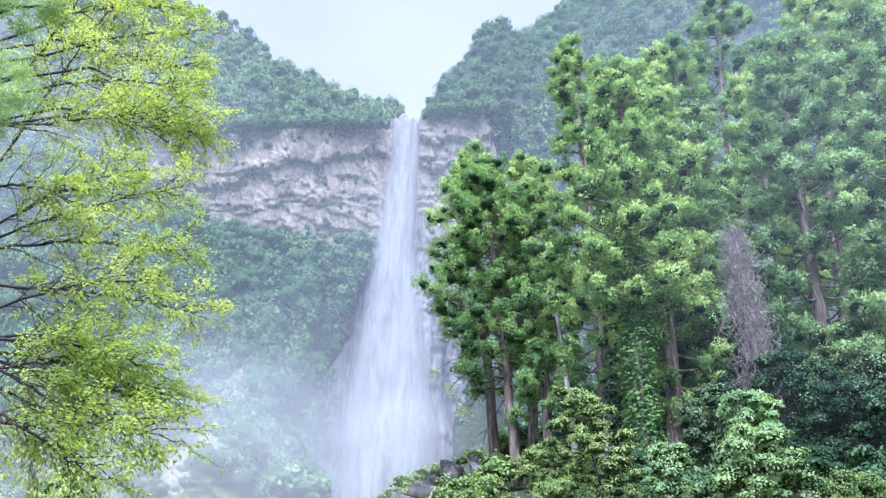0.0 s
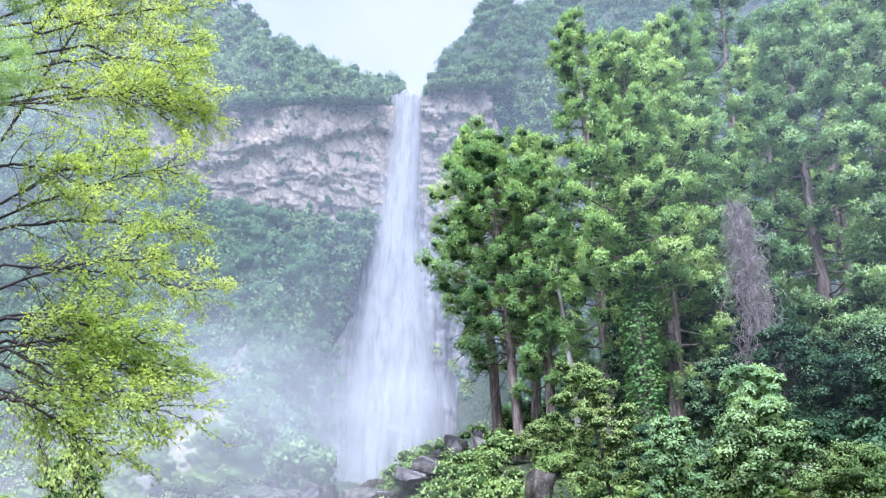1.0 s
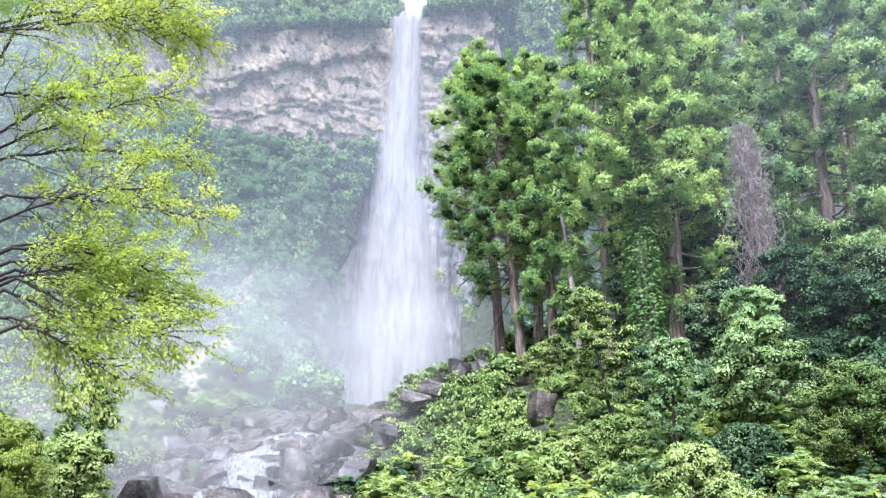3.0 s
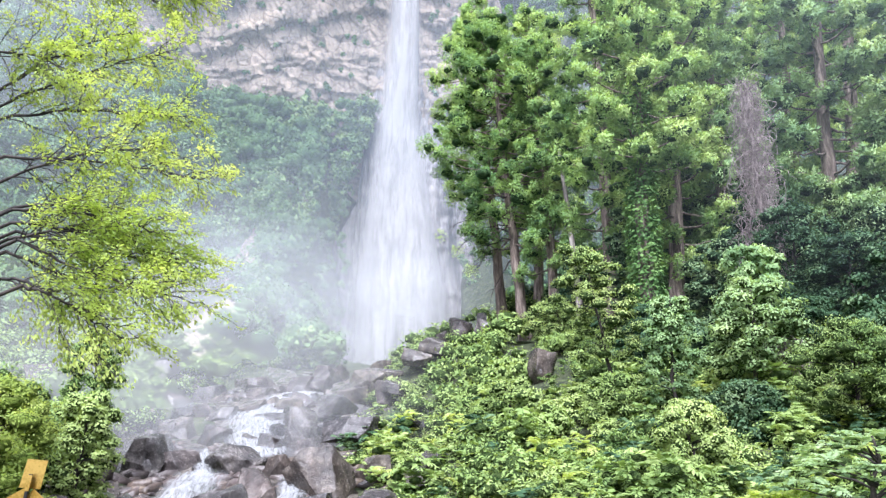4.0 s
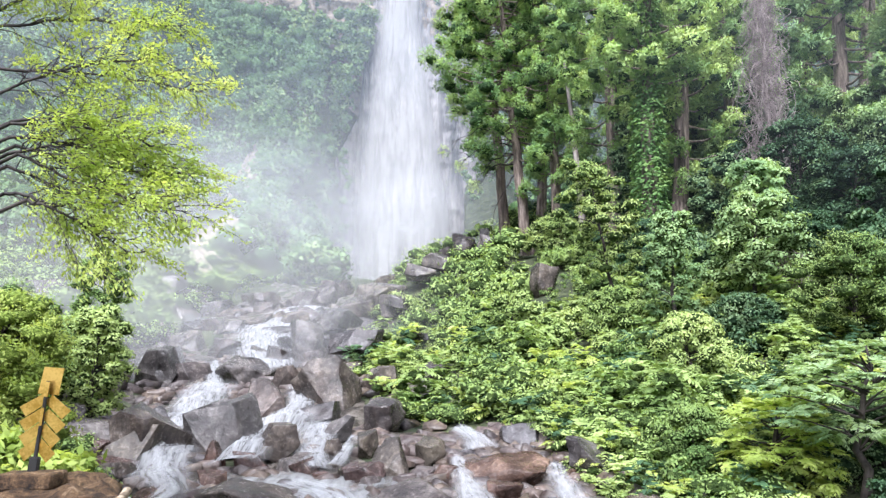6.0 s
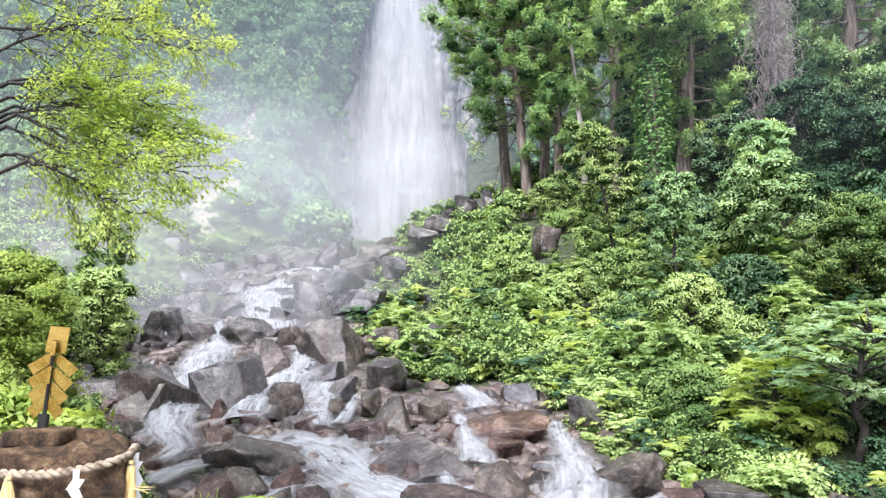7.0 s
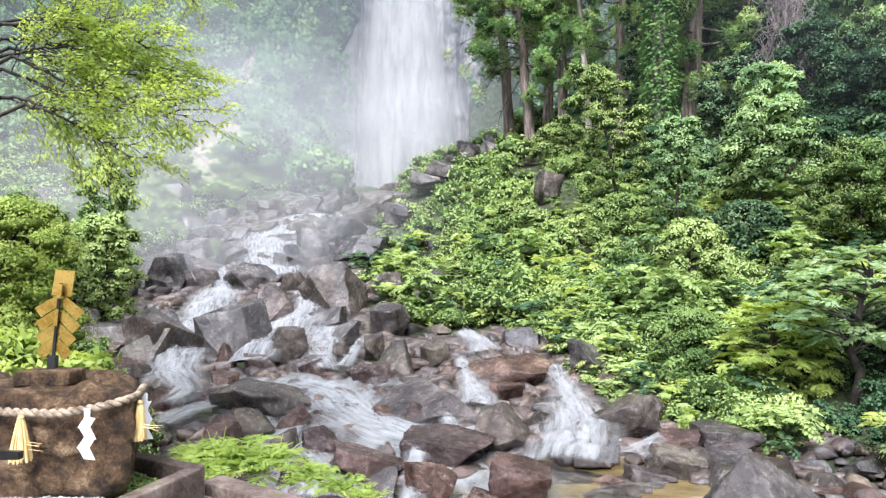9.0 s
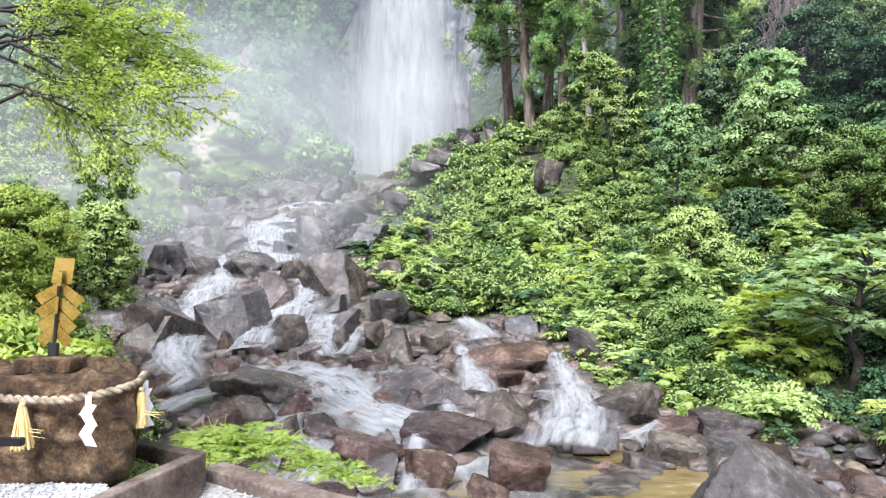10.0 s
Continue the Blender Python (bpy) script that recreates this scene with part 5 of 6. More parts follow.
broad_tree(9, 14.9, 34, 12.0, 1.5, L_PALE, "young tree with bright yellow-green tufted leaves", 0.1, 0.6, 0.28, 40)
broad_tree(10, 20.1, 40, 16.2, 3.2, L_DARK, DARK_TREE, 0.2, 0.05, 0.24, 90)
broad_tree(11, 21.0, 36, 13.0, 2.6, L_DARK, DARK_TREE, 0.2, 0.05, 0.22, 80)
broad_tree(12, 7.3, 32, 5.0, 1.8, L_SHRUB, PALE_TREE, 0.1, 0.05, 0.17, 60)
broad_tree(13, 2.6, 34, 5.0, 1.8, L_SHRUB, PALE_TREE, 0.1, 0.05, 0.17, 60)
broad_tree(14, 17.6, 44, 15.0, 3.0, L_DARK, DARK_TREE, 0.1, 0.05, 0.26, 80)
broad_tree(15, 11.6, 40, 10.0, 2.2, L_DARK, DARK_TREE, 0.1, 0.05, 0.22, 70)
broad_tree(16, 25.0, 38, 15.5, 3.2, L_DARK, DARK_TREE, 0.1, 0.05, 0.26, 80)
broad_tree(17, 16.5, 26, 6.5, 2.2, L_DARK, DARK_TREE, 0.1, 0.05, 0.17, 70)
broad_tree(18, 10.6, 26, 4.2, 1.6, L_DARK, DARK_TREE, 0.1, 0.05, 0.16, 60)
broad_tree(19, 20.5, 44, 19.0, 3.0, L_DARK, DARK_TREE, 0.1, 0.1, 0.26, 80)
broad_tree(20, 27.0, 44, 20.0, 3.4, L_PALE, PALE_TREE, 0.1, 0.1, 0.26, 80)
broad_tree(21, -15.6, 30, 7.1, 1.35, L_SHRUB, "small round-crowned tree with a dark stem in the mist", 0.2, 0.35, 0.15, 60, 0.7)
broad_tree(22, -11.6, 22, 3.6, 1.15, L_SHRUB, "dense rounded green bush tree on the rock bank", 0.1, 0.02, 0.15, 90, foot=0.18)
broad_tree(23, -7.3, 10.5, 2.1, 1.2, L_LIME, "yellow-green bush tree beside the altar", 0.1, 0.02, 0.10, 90)
broad_tree(24, -12.4, 18.5, 3.6, 1.9, L_LIME, "yellow-green tree on the terrace bank", 0.1, 0.05, 0.13, 80)
broad_tree(25, -9.9, 12.0, 3.0, 1.5, L_LIME, "yellow-green bush tree beside the altar", 0.1, 0.02, 0.11, 80)
broad_tree(26, 5.6, 17.2, 0.7, 1.0, L_SHRUB, "low leafy bush overhanging the boulders", 0.1, 0.02, 0.10, 80, per=120)
broad_tree(29, 14.6, 53, 22.0, 3.2, L_DARK, DARK_TREE, 0.1, 0.05, 0.3, 80)
broad_tree(30, 19.0, 56, 26.0, 3.6, L_DARK, DARK_TREE, 0.1, 0.05, 0.3, 80)
broad_tree(31, 11.6, 62, 20.0, 2.6, L_DARK, DARK_TREE, 0.1, 0.05, 0.3, 70)
broad_tree(32, 24.0, 52, 24.0, 3.6, L_DARK, DARK_TREE, 0.1, 0.05, 0.3, 80)
# added dark crown, stands in for black shade at the bank's right edge
broad_tree(33, 8.9, 15.2, 0.9, 1.35, L_DARK, DARK_TREE, 0.1, 0.02, 0.09, 80)
broad_tree(28, 9.0, 60, 14.0, 2.6, L_SHRUB, PALE_TREE, 0.1, 0.05, 0.26, 60)


# ---- cedars ----
def cedar(seed, x, y, top, lean=(0, 0), crown_from=0.35, width=4.2, mat=None, pale=False, ivy=False, clumps=150, tone="tall green cedar", bare=False):
    g = np.random.RandomState(seed)
    z0 = float(ground_z(x, y)) - 0.4
    H = top - z0
    tree = thing("cedar", "%s with a straight bare lower trunk" % tone if not ivy else "tall cedar with an ivy-wrapped trunk", "tree", "cedars on the bank", at=(x, y, z0))
    line = bezier((0, 0, 0), (lean[0], lean[1], H), (g.uniform(-0.4, 0.4), g.uniform(-0.3, 0.3), 0), 14, g, 0.05)
    r0 = 0.009 * H + 0.24
    rad = r0 * (1 - np.linspace(0, 1, 14)) ** 0.8 + 0.04
    rad[0] *= 1.35
    part("trunk", mesh_np("trunk", *tube(line, rad, 10), smooth=True), M_BARK, tree)
    at = lambda s: np.array([np.interp(s, np.linspace(0, 1, 14), line[:, k]) for k in range(3)])
    limbs, cs, rs, hearts, knots, knot_r = [], [], [], [], [], []
    n_limb = int(clumps * 0.42)
    for i in range(n_limb):
        s = crown_from + (0.985 - crown_from) * (i + g.rand()) / n_limb
        a = i * 2.399 + g.uniform(-0.4, 0.4)
        rel = (s - crown_from) / (1 - crown_from)
        reach = width * (0.30 + 0.70 * np.sin(np.pi * min(1, 0.28 + 0.75 * rel)) ** 0.8) * g.uniform(0.45, 1.15)
        p0 = at(s)
        p1 = p0 + np.array([np.cos(a) * reach, np.sin(a) * reach, reach * g.uniform(-0.15, 0.35)])
        ln = bezier(p0, p1, (0, 0, -0.14 * reach), 6, g, 0.06)
        limbs.append(tube(ln, np.linspace(0.11, 0.03, 6), 5))
        # a bough is a dome of upturned tufts, open towards the trunk
        dome = g.uniform(0.7, 1.45) * (0.62 + 0.08 * width)
        for k in range(10):
            d = ball_points(g, 1, 0.1)[0]
            heart = ln[5] if k < 7 else ln[4]
            cs.append(heart + d * dome * np.array([1.0, 1.0, 0.66]) * g.uniform(0.6, 1.05))
            rs.append(g.uniform(0.36, 0.62) * (0.7 + 0.05 * width))
            hearts.append(heart - np.array([0, 0, 0.7 * dome]))
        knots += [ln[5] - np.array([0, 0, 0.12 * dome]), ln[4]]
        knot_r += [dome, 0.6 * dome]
    tagged(part("limb", mesh_np("limb", *join(limbs), smooth=True), M_BARK, tree), kind="stuff")
    per = 86
    v, f, nn = clump_leaves(g, cs, rs, per, 0.25, 0.15, 1.15, tri=True, droop=0.1, slim=0.46, lift_out=0.7, mass=np.repeat(np.array(hearts), per, 0), crown=0.75)
    part("crown", mesh_np("crown", v, f, nn), L_PALE if pale else L_CEDAR, tree)
    tagged(part("inner_leaves", mesh_np("inner_leaves", *shade_knots(g, knots, knot_r, 0.6, 0.6), smooth=True), M_SHADECORECEDAR, tree), kind="stuff")
    if bare:
        # long bare limbs that droop below the crown, with a tuft at the end
        dead, tufts = [], []
        for k in range(6):
            p0 = at(0.24 + 0.025 * k)
            p1 = p0 + np.array([-3.2 - 0.8 * k + g.uniform(-0.5, 0.5), g.uniform(-1.5, 0.5), -1.6 - 0.9 * g.rand() * (6 - k)])
            ln = bezier(p0, p1, (0, 0, 1.2), 9, g, 0.12)
            dead.append(tube(ln, np.linspace(0.09, 0.02, 9), 5))
            for q in (4, 6, 7):
                dead.append(tube(bezier(ln[q], ln[q] + g.normal(size=3) * 0.9 + np.array([-0.5, 0, -0.5]), (0, 0, 0.2), 5, g, 0.05), np.linspace(0.035, 0.01, 5), 4))
            tufts.append(ln[-1])
        tagged(part("bare_limb", mesh_np("bare_limb", *join(dead), smooth=True), M_TWIG, tree, "dark bare drooping limbs"), kind="stuff")
        v, f, nn = clump_leaves(g, tufts, np.full(6, 0.7), 70, 0.26, 0.3, 1.2, tri=True, droop=0.3, slim=0.4)
        tagged(part("tuft", mesh_np("tuft", v, f, nn), L_CEDAR, tree), kind="stuff")
    if ivy:
        n = 9000
        s = g.uniform(0.0, 0.62, n) ** 1.0
        th = g.uniform(0, 6.28, n)
        rr = np.interp(s, [0, 0.62], [1.5, 0.75]) * g.uniform(0.35, 1.0, n)
        base = np.stack([at(q) for q in s])
        out = np.stack([np.cos(th), np.sin(th), np.full(n, -0.35)], 1)
        pos = base + out * rr[:, None]
        ln = g.uniform(0.18, 0.36, n)
        v, f = leaf_quads(pos, unit(out + g.normal(size=(n, 3)) * 0.6), out + np.array([0, 0, 0.8]), ln, ln * 0.75)
        part("ivy", mesh_np("ivy", v, f), L_IVY, tree, "dark ivy leaves climbing the trunk")
    return tree


cedar(1, 7.3, 70, 49, (-3.2, 0), 0.27, 7.6, clumps=230, bare=True, tone="broad dark green cedar")
cedar(2, 5.6, 77, 56, (-3.2, 0), 0.34, 6.0, clumps=190, tone="old green cedar with broken limbs")
cedar(3, 9.8, 66, 44, (-0.9, 0), 0.2, 4.0)
cedar(4, 13.4, 58, 57, (-0.4, 0), 0.16, 4.6, clumps=190, tone="tall slender green cedar")
cedar(5, 12.7, 45, 43, (1.6, 0), 0.36, 3.8, ivy=True)
cedar(6, 16.0, 50, 48, (2.2, 0), 0.1, 4.0, clumps=190)
cedar(7, 34, 75, 82, (5, 0), 0.2, 7.5, clumps=240, tone="very tall green cedar")
cedar(8, 24.5, 66, 65, (3, 0), 0.12, 5.4, clumps=220)
cedar(9, 26.0, 46, 47, (3.0, 0), 0.12, 4.8, pale=True, clumps=210, tone="pale green cedar")
cedar(10, 28.5, 40, 44, (3.0, 0), 0.12, 4.2, pale=True, clumps=190, tone="pale yellow-green cedar")
cedar(11, 36, 60, 68, (6, 0), 0.12, 5.8, clumps=220)
cedar(12, 19.2, 60, 55, (1.5, 0), 0.12, 4.8, clumps=210)
cedar(13, 44, 62, 74, (5, 0), 0.1, 6.5, clumps=220)
cedar(14, 30, 58, 54, (2, 0), 0.08, 5.2, clumps=210)
cedar(15, 10.5, 84, 60, (0, 0), 0.2, 6.0, clumps=200)
cedar(16, 22, 82, 72, (1, 0), 0.15, 6.5, clumps=220)
cedar(17, 21.5, 53, 44, (1, 0), 0.08, 4.0, pale=True, clumps=170, tone="pale green cedar")


# dead snag and vine-hung dead trunk
def dead_snag(x, y, z_top, lean):
    z0 = float(ground_z(x, y)) - 0.3
    ob = thing("dead_tree", "bleached bare standing dead trunk among the cedars", "dead tree", at=(x, y, z0))
    g = np.random.RandomState(3)
    ln = bezier((0, 0, 0), (lean, 0, z_top - z0), (0.1, 0, 0), 10, g, 0.04)
    part("trunk", mesh_np("trunk", *tube(ln, np.linspace(0.34, 0.14, 10), 8), smooth=True), M_PALEBARK, ob)
    stubs = [tube(bezier(ln[k], ln[k] + np.array([0.8 * (-1) ** k, 0.2, 0.4]), (0, 0, 0.05), 4), np.linspace(0.06, 0.02, 4), 5) for k in (4, 6, 8)]
    part("stub", mesh_np("stub", *join(stubs), smooth=True), M_PALEBARK, ob)


dead_snag(11.2, 60, 28.5, -1.3)


def vine_tree(x, y, z_top, spread, seed, n=420, low=0.2):
    z0 = float(ground_z(x, y)) - 0.3
    H = z_top - z0
    g = np.random.RandomState(seed)
    ob = thing("vine_tree", "dead trunk hung with grey-brown bare tangled vines", "dead tree", "vine-hung trunks", at=(x, y, z0))
    ln = bezier((0, 0, 0), (0.5, 0, H), (0.3, 0, 0), 10, g, 0.08)
    part("trunk", mesh_np("trunk", *tube(ln, np.linspace(0.3, 0.08, 10), 7), smooth=True), M_VINE, ob)
    strands = []
    for _ in range(n):
        s = g.uniform(low, 1.0)
        c = np.array([np.interp(s, np.linspace(0, 1, 10), ln[:, k]) for k in range(3)])
        w = spread * (0.35 + 0.65 * np.sin(np.pi * (0.15 + 0.8 * s)))
        a = c + g.normal(size=3) * w * np.array([0.5, 0.5, 0.5])
        b = a + g.normal(size=3) * np.array([0.4, 0.4, 0.9]) * spread * 0.7 + np.array([0, 0, -0.9])
        strands.append(tube(bezier(a, b, g.normal(size=3) * 0.35, 6, g, 0.05), np.full(6, g.uniform(0.006, 0.017)), 4))
    tagged(part("vine", mesh_np("vine", *join(strands), smooth=True), M_VINE, ob), kind="stuff")


vine_tree(18.6, 41, 24.6, 1.2, 5, 1500, 0.35)
vine_tree(13.6, 30, 6.2, 0.8, 6, 140, 0.4)


# ---- the overhanging tree at the viewer's side ----
def overhanging_tree():
    g = np.random.RandomState(12)
    ob = thing("maple_tree", "leafy tree with dark arching limbs and yellow-green leaves", "tree", at=(-9.2, 8.5, -0.3))
    o = np.array([-9.2, 8.5, -0.3])
    trunk = bezier((0, 0, 0), (0.6, 0.6, 11), (0.35, 0, 0), 12, g, 0.05)
    part("trunk", mesh_np("trunk", *tube(trunk, np.linspace(0.28, 0.10, 12), 9), smooth=True), M_TWIG, ob)
    limbs, twigs, P0, A0 = [], [], [], []
    ARMS = [((-7.36, 9.40, 8.18), (-6.29, 9.60, 12.50)), ((-7.54, 9.40, 9.97), (-6.98, 9.60, 12.64)), ((-7.27, 9.00, 8.60), (-4.52, 9.40, 9.34)),
            ((-6.74, 9.40, 9.82), (-4.57, 9.80, 9.98)), ((-6.74, 9.40, 10.67), (-5.09, 10.00, 11.59)), ((-6.60, 8.60, 7.21), (-5.10, 8.40, 6.60)),
            ((-6.49, 8.80, 6.47), (-4.18, 9.20, 7.63)), ((-6.56, 8.80, 6.70), (-4.81, 9.00, 7.80)), ((-6.28, 8.60, 6.19), (-3.78, 9.00, 6.30)),
            ((-5.97, 8.40, 5.55), (-3.42, 8.80, 5.35)), ((-5.73, 8.20, 5.15), (-4.06, 9.00, 5.89)), ((-5.46, 8.00, 4.66), (-3.77, 8.40, 4.46)),
            ((-5.20, 7.80, 4.21), (-3.31, 8.20, 3.59)), ((-5.50, 8.20, 4.44), (-3.50, 8.60, 4.16)), ((-4.90, 7.60, 3.61), (-3.81, 7.80, 3.01)),
            ((-6.52, 9.60, 10.36), (-4.33, 9.80, 8.93))]
    LOW_ARMS = [((-7.32, 9.60, 11.02), (-4.67, 9.90, 10.66)), ((-7.28, 9.60, 11.66), (-5.16, 9.90, 12.16)), ((-6.30, 9.50, 9.27), (-4.29, 9.80, 9.23)), ((-6.82, 9.40, 9.24), (-4.58, 9.70, 8.62)),
                ((-5.59, 8.20, 4.55), (-3.43, 8.60, 4.05)), ((-5.45, 8.00, 4.12), (-3.55, 8.30, 3.60)), ((-5.65, 8.30, 4.79), (-4.09, 8.70, 4.55)), ((-5.32, 7.80, 3.73), (-4.44, 8.00, 3.34)), ((-5.38, 7.90, 4.25), (-4.34, 8.20, 4.37))]
    for a, b in ARMS + LOW_ARMS:
        a, b = np.array(a) - o, np.array(b) - o
        L = np.linalg.norm(b - a)
        root = np.array([np.interp(np.clip(a[2] - 0.8, 0.5, 10.5), trunk[:, 2], trunk[:, k]) for k in range(3)])
        limbs.append(tube(bezier(root, a, (0, 0, -0.1), 6, g, 0.012), np.linspace(0.03, 0.022, 6), 6))
        ln = bezier(a, b, (0, 0, g.uniform(-0.05, 0.12) * L), 16, g, 0.012)
        limbs.append(tube(ln, np.linspace(0.022, 0.005, 16), 6))
        main = unit(b - a)
        n_side = int(10 + 6 * L)
        for i in range(n_side):
            s = (i + g.rand()) / n_side
            p0 = np.array([np.interp(s, np.linspace(0, 1, 16), ln[:, k]) for k in range(3)])
            d = unit(main + np.array([0, np.cos(i * 2.4), np.sin(i * 2.4)]) * g.uniform(0.3, 1.25) + g.normal(size=3) * 0.3)
            reach = g.uniform(0.35, 1.0) * (1.2 - 0.5 * s)
            tw = bezier(p0, p0 + d * reach + np.array([0, 0, -0.12 * reach]), (0, 0, 0.05), 7, g, 0.018)
            twigs.append(tube(tw, np.linspace(0.010, 0.003, 7), 4))
            tips = [(tw, 34)]
            for _ in range(3):
                q = tw[g.randint(2, 6)]
                d2 = unit(d + g.normal(size=3) * np.array([0.7, 0.7, 0.4]) + np.array([0.15, 0, -0.1]))
                t2 = bezier(q, q + d2 * reach * 0.55, (0, 0, 0.02), 5, g, 0.01)
                twigs.append(tube(t2, np.linspace(0.005, 0.002, 5), 3))
                tips.append((t2, 27))
            for path, m in tips:
                if s < 0.25 and g.rand() < 0.3:
                    continue
                k = g.uniform(0.25, 1.0, m)
                p = np.stack([np.interp(k, np.linspace(0, 1, len(path)), path[:, j]) for j in range(3)], 1)
                P0.append(p + g.normal(size=(m, 3)) * np.array([0.05, 0.05, 0.03]))
                A0.append(unit(d + g.normal(size=(m, 3)) * np.array([0.8, 0.8, 0.35]) + np.array([0, 0, -0.35])))
    tagged(part("limb", mesh_np("limb", *join(limbs), smooth=True), M_TWIG, ob), kind="stuff")
    tagged(part("twig", mesh_np("twig", *join(twigs), smooth=True), M_TWIG, ob), kind="stuff")
    p, a = np.concatenate(P0), np.concatenate(A0)
    ln = g.uniform(0.04, 0.078, len(p))
    v, f = leaf_quads(p, a, np.array([0, 0, 1.0]) + g.normal(size=p.shape) * 0.45, ln, ln * 0.42)
    part("foliage", mesh_np("foliage", v, f), L_LIME, ob)


overhanging_tree()


def conifer():
    """A conifer whose needle boughs reach in above the viewer."""
    g = np.random.RandomState(31)
    o = np.array([-6.9, 7.5, -0.4])
    ob = thing("conifer_tree", "dark green conifer with soft needle boughs", "tree", at=tuple(o))
    trunk = bezier((0, 0, 0), (-0.1, 0, 12), (0.05, 0, 0), 10, g, 0.02)
    part("trunk", mesh_np("trunk", *tube(trunk, np.linspace(0.22, 0.08, 10), 9), smooth=True), M_BARK, ob)
    ends = np.array([(-6.41, 7.60, 8.57), (-6.24, 7.60, 7.77), (-6.25, 7.80, 9.94), (-6.67, 7.60, 9.84), (-6.06, 7.40, 7.95)]) - o
    cs, rs, limbs = [], [], []
    for e in ends:
        root = np.array([np.interp(e[2] - 0.5, trunk[:, 2], trunk[:, k]) for k in range(3)])
        limbs.append(tube(bezier(root, e, (0, 0, 0.1), 7, g, 0.02), np.linspace(0.04, 0.012, 7), 5))
        for _ in range(9):
            cs.append(e + g.normal(size=3) * np.array([0.16, 0.25, 0.20]))
            rs.append(g.uniform(0.10, 0.2))
    tagged(part("limb", mesh_np("limb", *join(limbs), smooth=True), M_TWIG, ob), kind="stuff")
    v, f, nn = clump_leaves(g, cs, rs, 160, 0.10, 0.2, 1.2, tri=True, droop=0.5, slim=0.12, lift_out=0.9)
    part("foliage", mesh_np("foliage", v, f, nn), L_CEDAR, ob)


conifer()


# ---- altar stone, rope, paper, tassels, golden wand ----
M_ALTAR = solid_material("weathered_altar_stone", [(0.05, (0.015, 0.008, 0.004)), (0.35, (0.10, 0.056, 0.025)), (0.65, (0.27, 0.165, 0.08)), (0.95, (0.55, 0.40, 0.25))], 8.0, (0.55, 0.95),
                         1.0, 42.0, 0.06, streak=((2.2, 2.2, 0.5), (0.40, 0.32, 0.27)), cracks=9.0, speckle=0.95)
M_KERB = solid_material("old_kerb_stone", [(0.1, (0.035, 0.024, 0.02)), (0.5, (0.14, 0.105, 0.088)), (0.9, (0.28, 0.235, 0.21))], 2.0, (0.7, 0.95), 0.6, 30.0, 0.015,
                        moss=((0.10, 0.13, 0.02), 2.5, 0.97), streak=((5, 5, 0.6), (0.55, 0.45, 0.4)))
M_ROPE = solid_material("straw_rope", [(0.3, (0.15, 0.11, 0.075)), (0.7, (0.38, 0.31, 0.225))], 12.0, (0.7, 0.95), 0.5, 90.0, 0.004)
M_STRAW = solid_material("straw_tassel", [(0.3, (0.55, 0.38, 0.13)), (0.7, (0.85, 0.66, 0.32))], 12.0, (0.6, 0.9), 0.4, 90.0, 0.003, stretch=(4, 4, 0.4))
M_PAPER = solid_material("white_paper", [(0.3, (0.78, 0.79, 0.83)), (0.7, (0.86, 0.86, 0.88))], 6.0, (0.7, 0.9), 0.1, 60.0, 0.001)
M_GOLD = solid_material("brushed_gold", [(0.3, (0.55, 0.33, 0.06)), (0.7, (0.85, 0.58, 0.16))], 5.0, (0.25, 0.45), 0.15, 60.0, 0.002, metallic=1.0)
M_BLACK = solid_material("black_lacquer", [(0.3, (0.006, 0.006, 0.006)), (0.7, (0.02, 0.02, 0.02))], 6.0, (0.3, 0.5), 0.1, 60.0, 0.001)
M_GRAVEL = solid_material("grey_gravel", [(0.3, (0.24, 0.23, 0.22)), (0.7, (0.50, 0.49, 0.48))], 25.0, (0.7, 0.95), 0.8, 70.0, 0.02)
M_WHITEGRAVEL = solid_material("white_gravel", [(0.3, (0.48, 0.48, 0.50)), (0.7, (0.72, 0.72, 0.74))], 25.0, (0.7, 0.95), 0.8, 70.0, 0.02)


def rough_block(sx, sy, sz, seed, cuts=5, bev=0.05, amp=0.02, taper=0.0, freq=2.5, back=0.0):
    """A hand-cut stone standing on its base, edges worn and faces uneven."""
    bm = bmesh.new()
    bmesh.ops.create_cube(bm, size=1.0)
    bmesh.ops.scale(bm, vec=(sx, sy, sz), verts=bm.verts[:])
    bmesh.ops.translate(bm, vec=(0, 0, sz / 2), verts=bm.verts[:])
    for v in bm.verts:
        k = 1 - taper * (1 - v.co.z / sz)
        v.co.x *= k
        v.co.y *= k
        if v.co.x > 0:
            v.co.x *= 1 - back * (v.co.y / sy + 0.5)
    bmesh.ops.bevel(bm, geom=bm.edges[:], offset=bev, segments=3, affect="EDGES", profile=0.5)
    bmesh.ops.subdivide_edges(bm, edges=[e for e in bm.edges if e.calc_length() > 0.1], cuts=cuts, use_grid_fill=True)
    for v in bm.verts:
        o = Vector((seed * 7.1, seed * 2.3, seed))
        v.co += Vector((noise.fractal(v.co * freq + o, 1, 2, 5), noise.fractal(v.co * freq - o, 1, 2, 5), noise.fractal(v.co * freq + o * 2, 1, 2, 5))) * amp
    bmesh.ops.recalc_face_normals(bm, faces=bm.faces[:])
    me = bpy.data.meshes.new("block")
    bm.to_mesh(me)
    bm.free()
    me.polygons.foreach_set("use_smooth", np.ones(len(me.polygons), bool))
    me.set_sharp_from_angle(angle=radians(50))
    return me


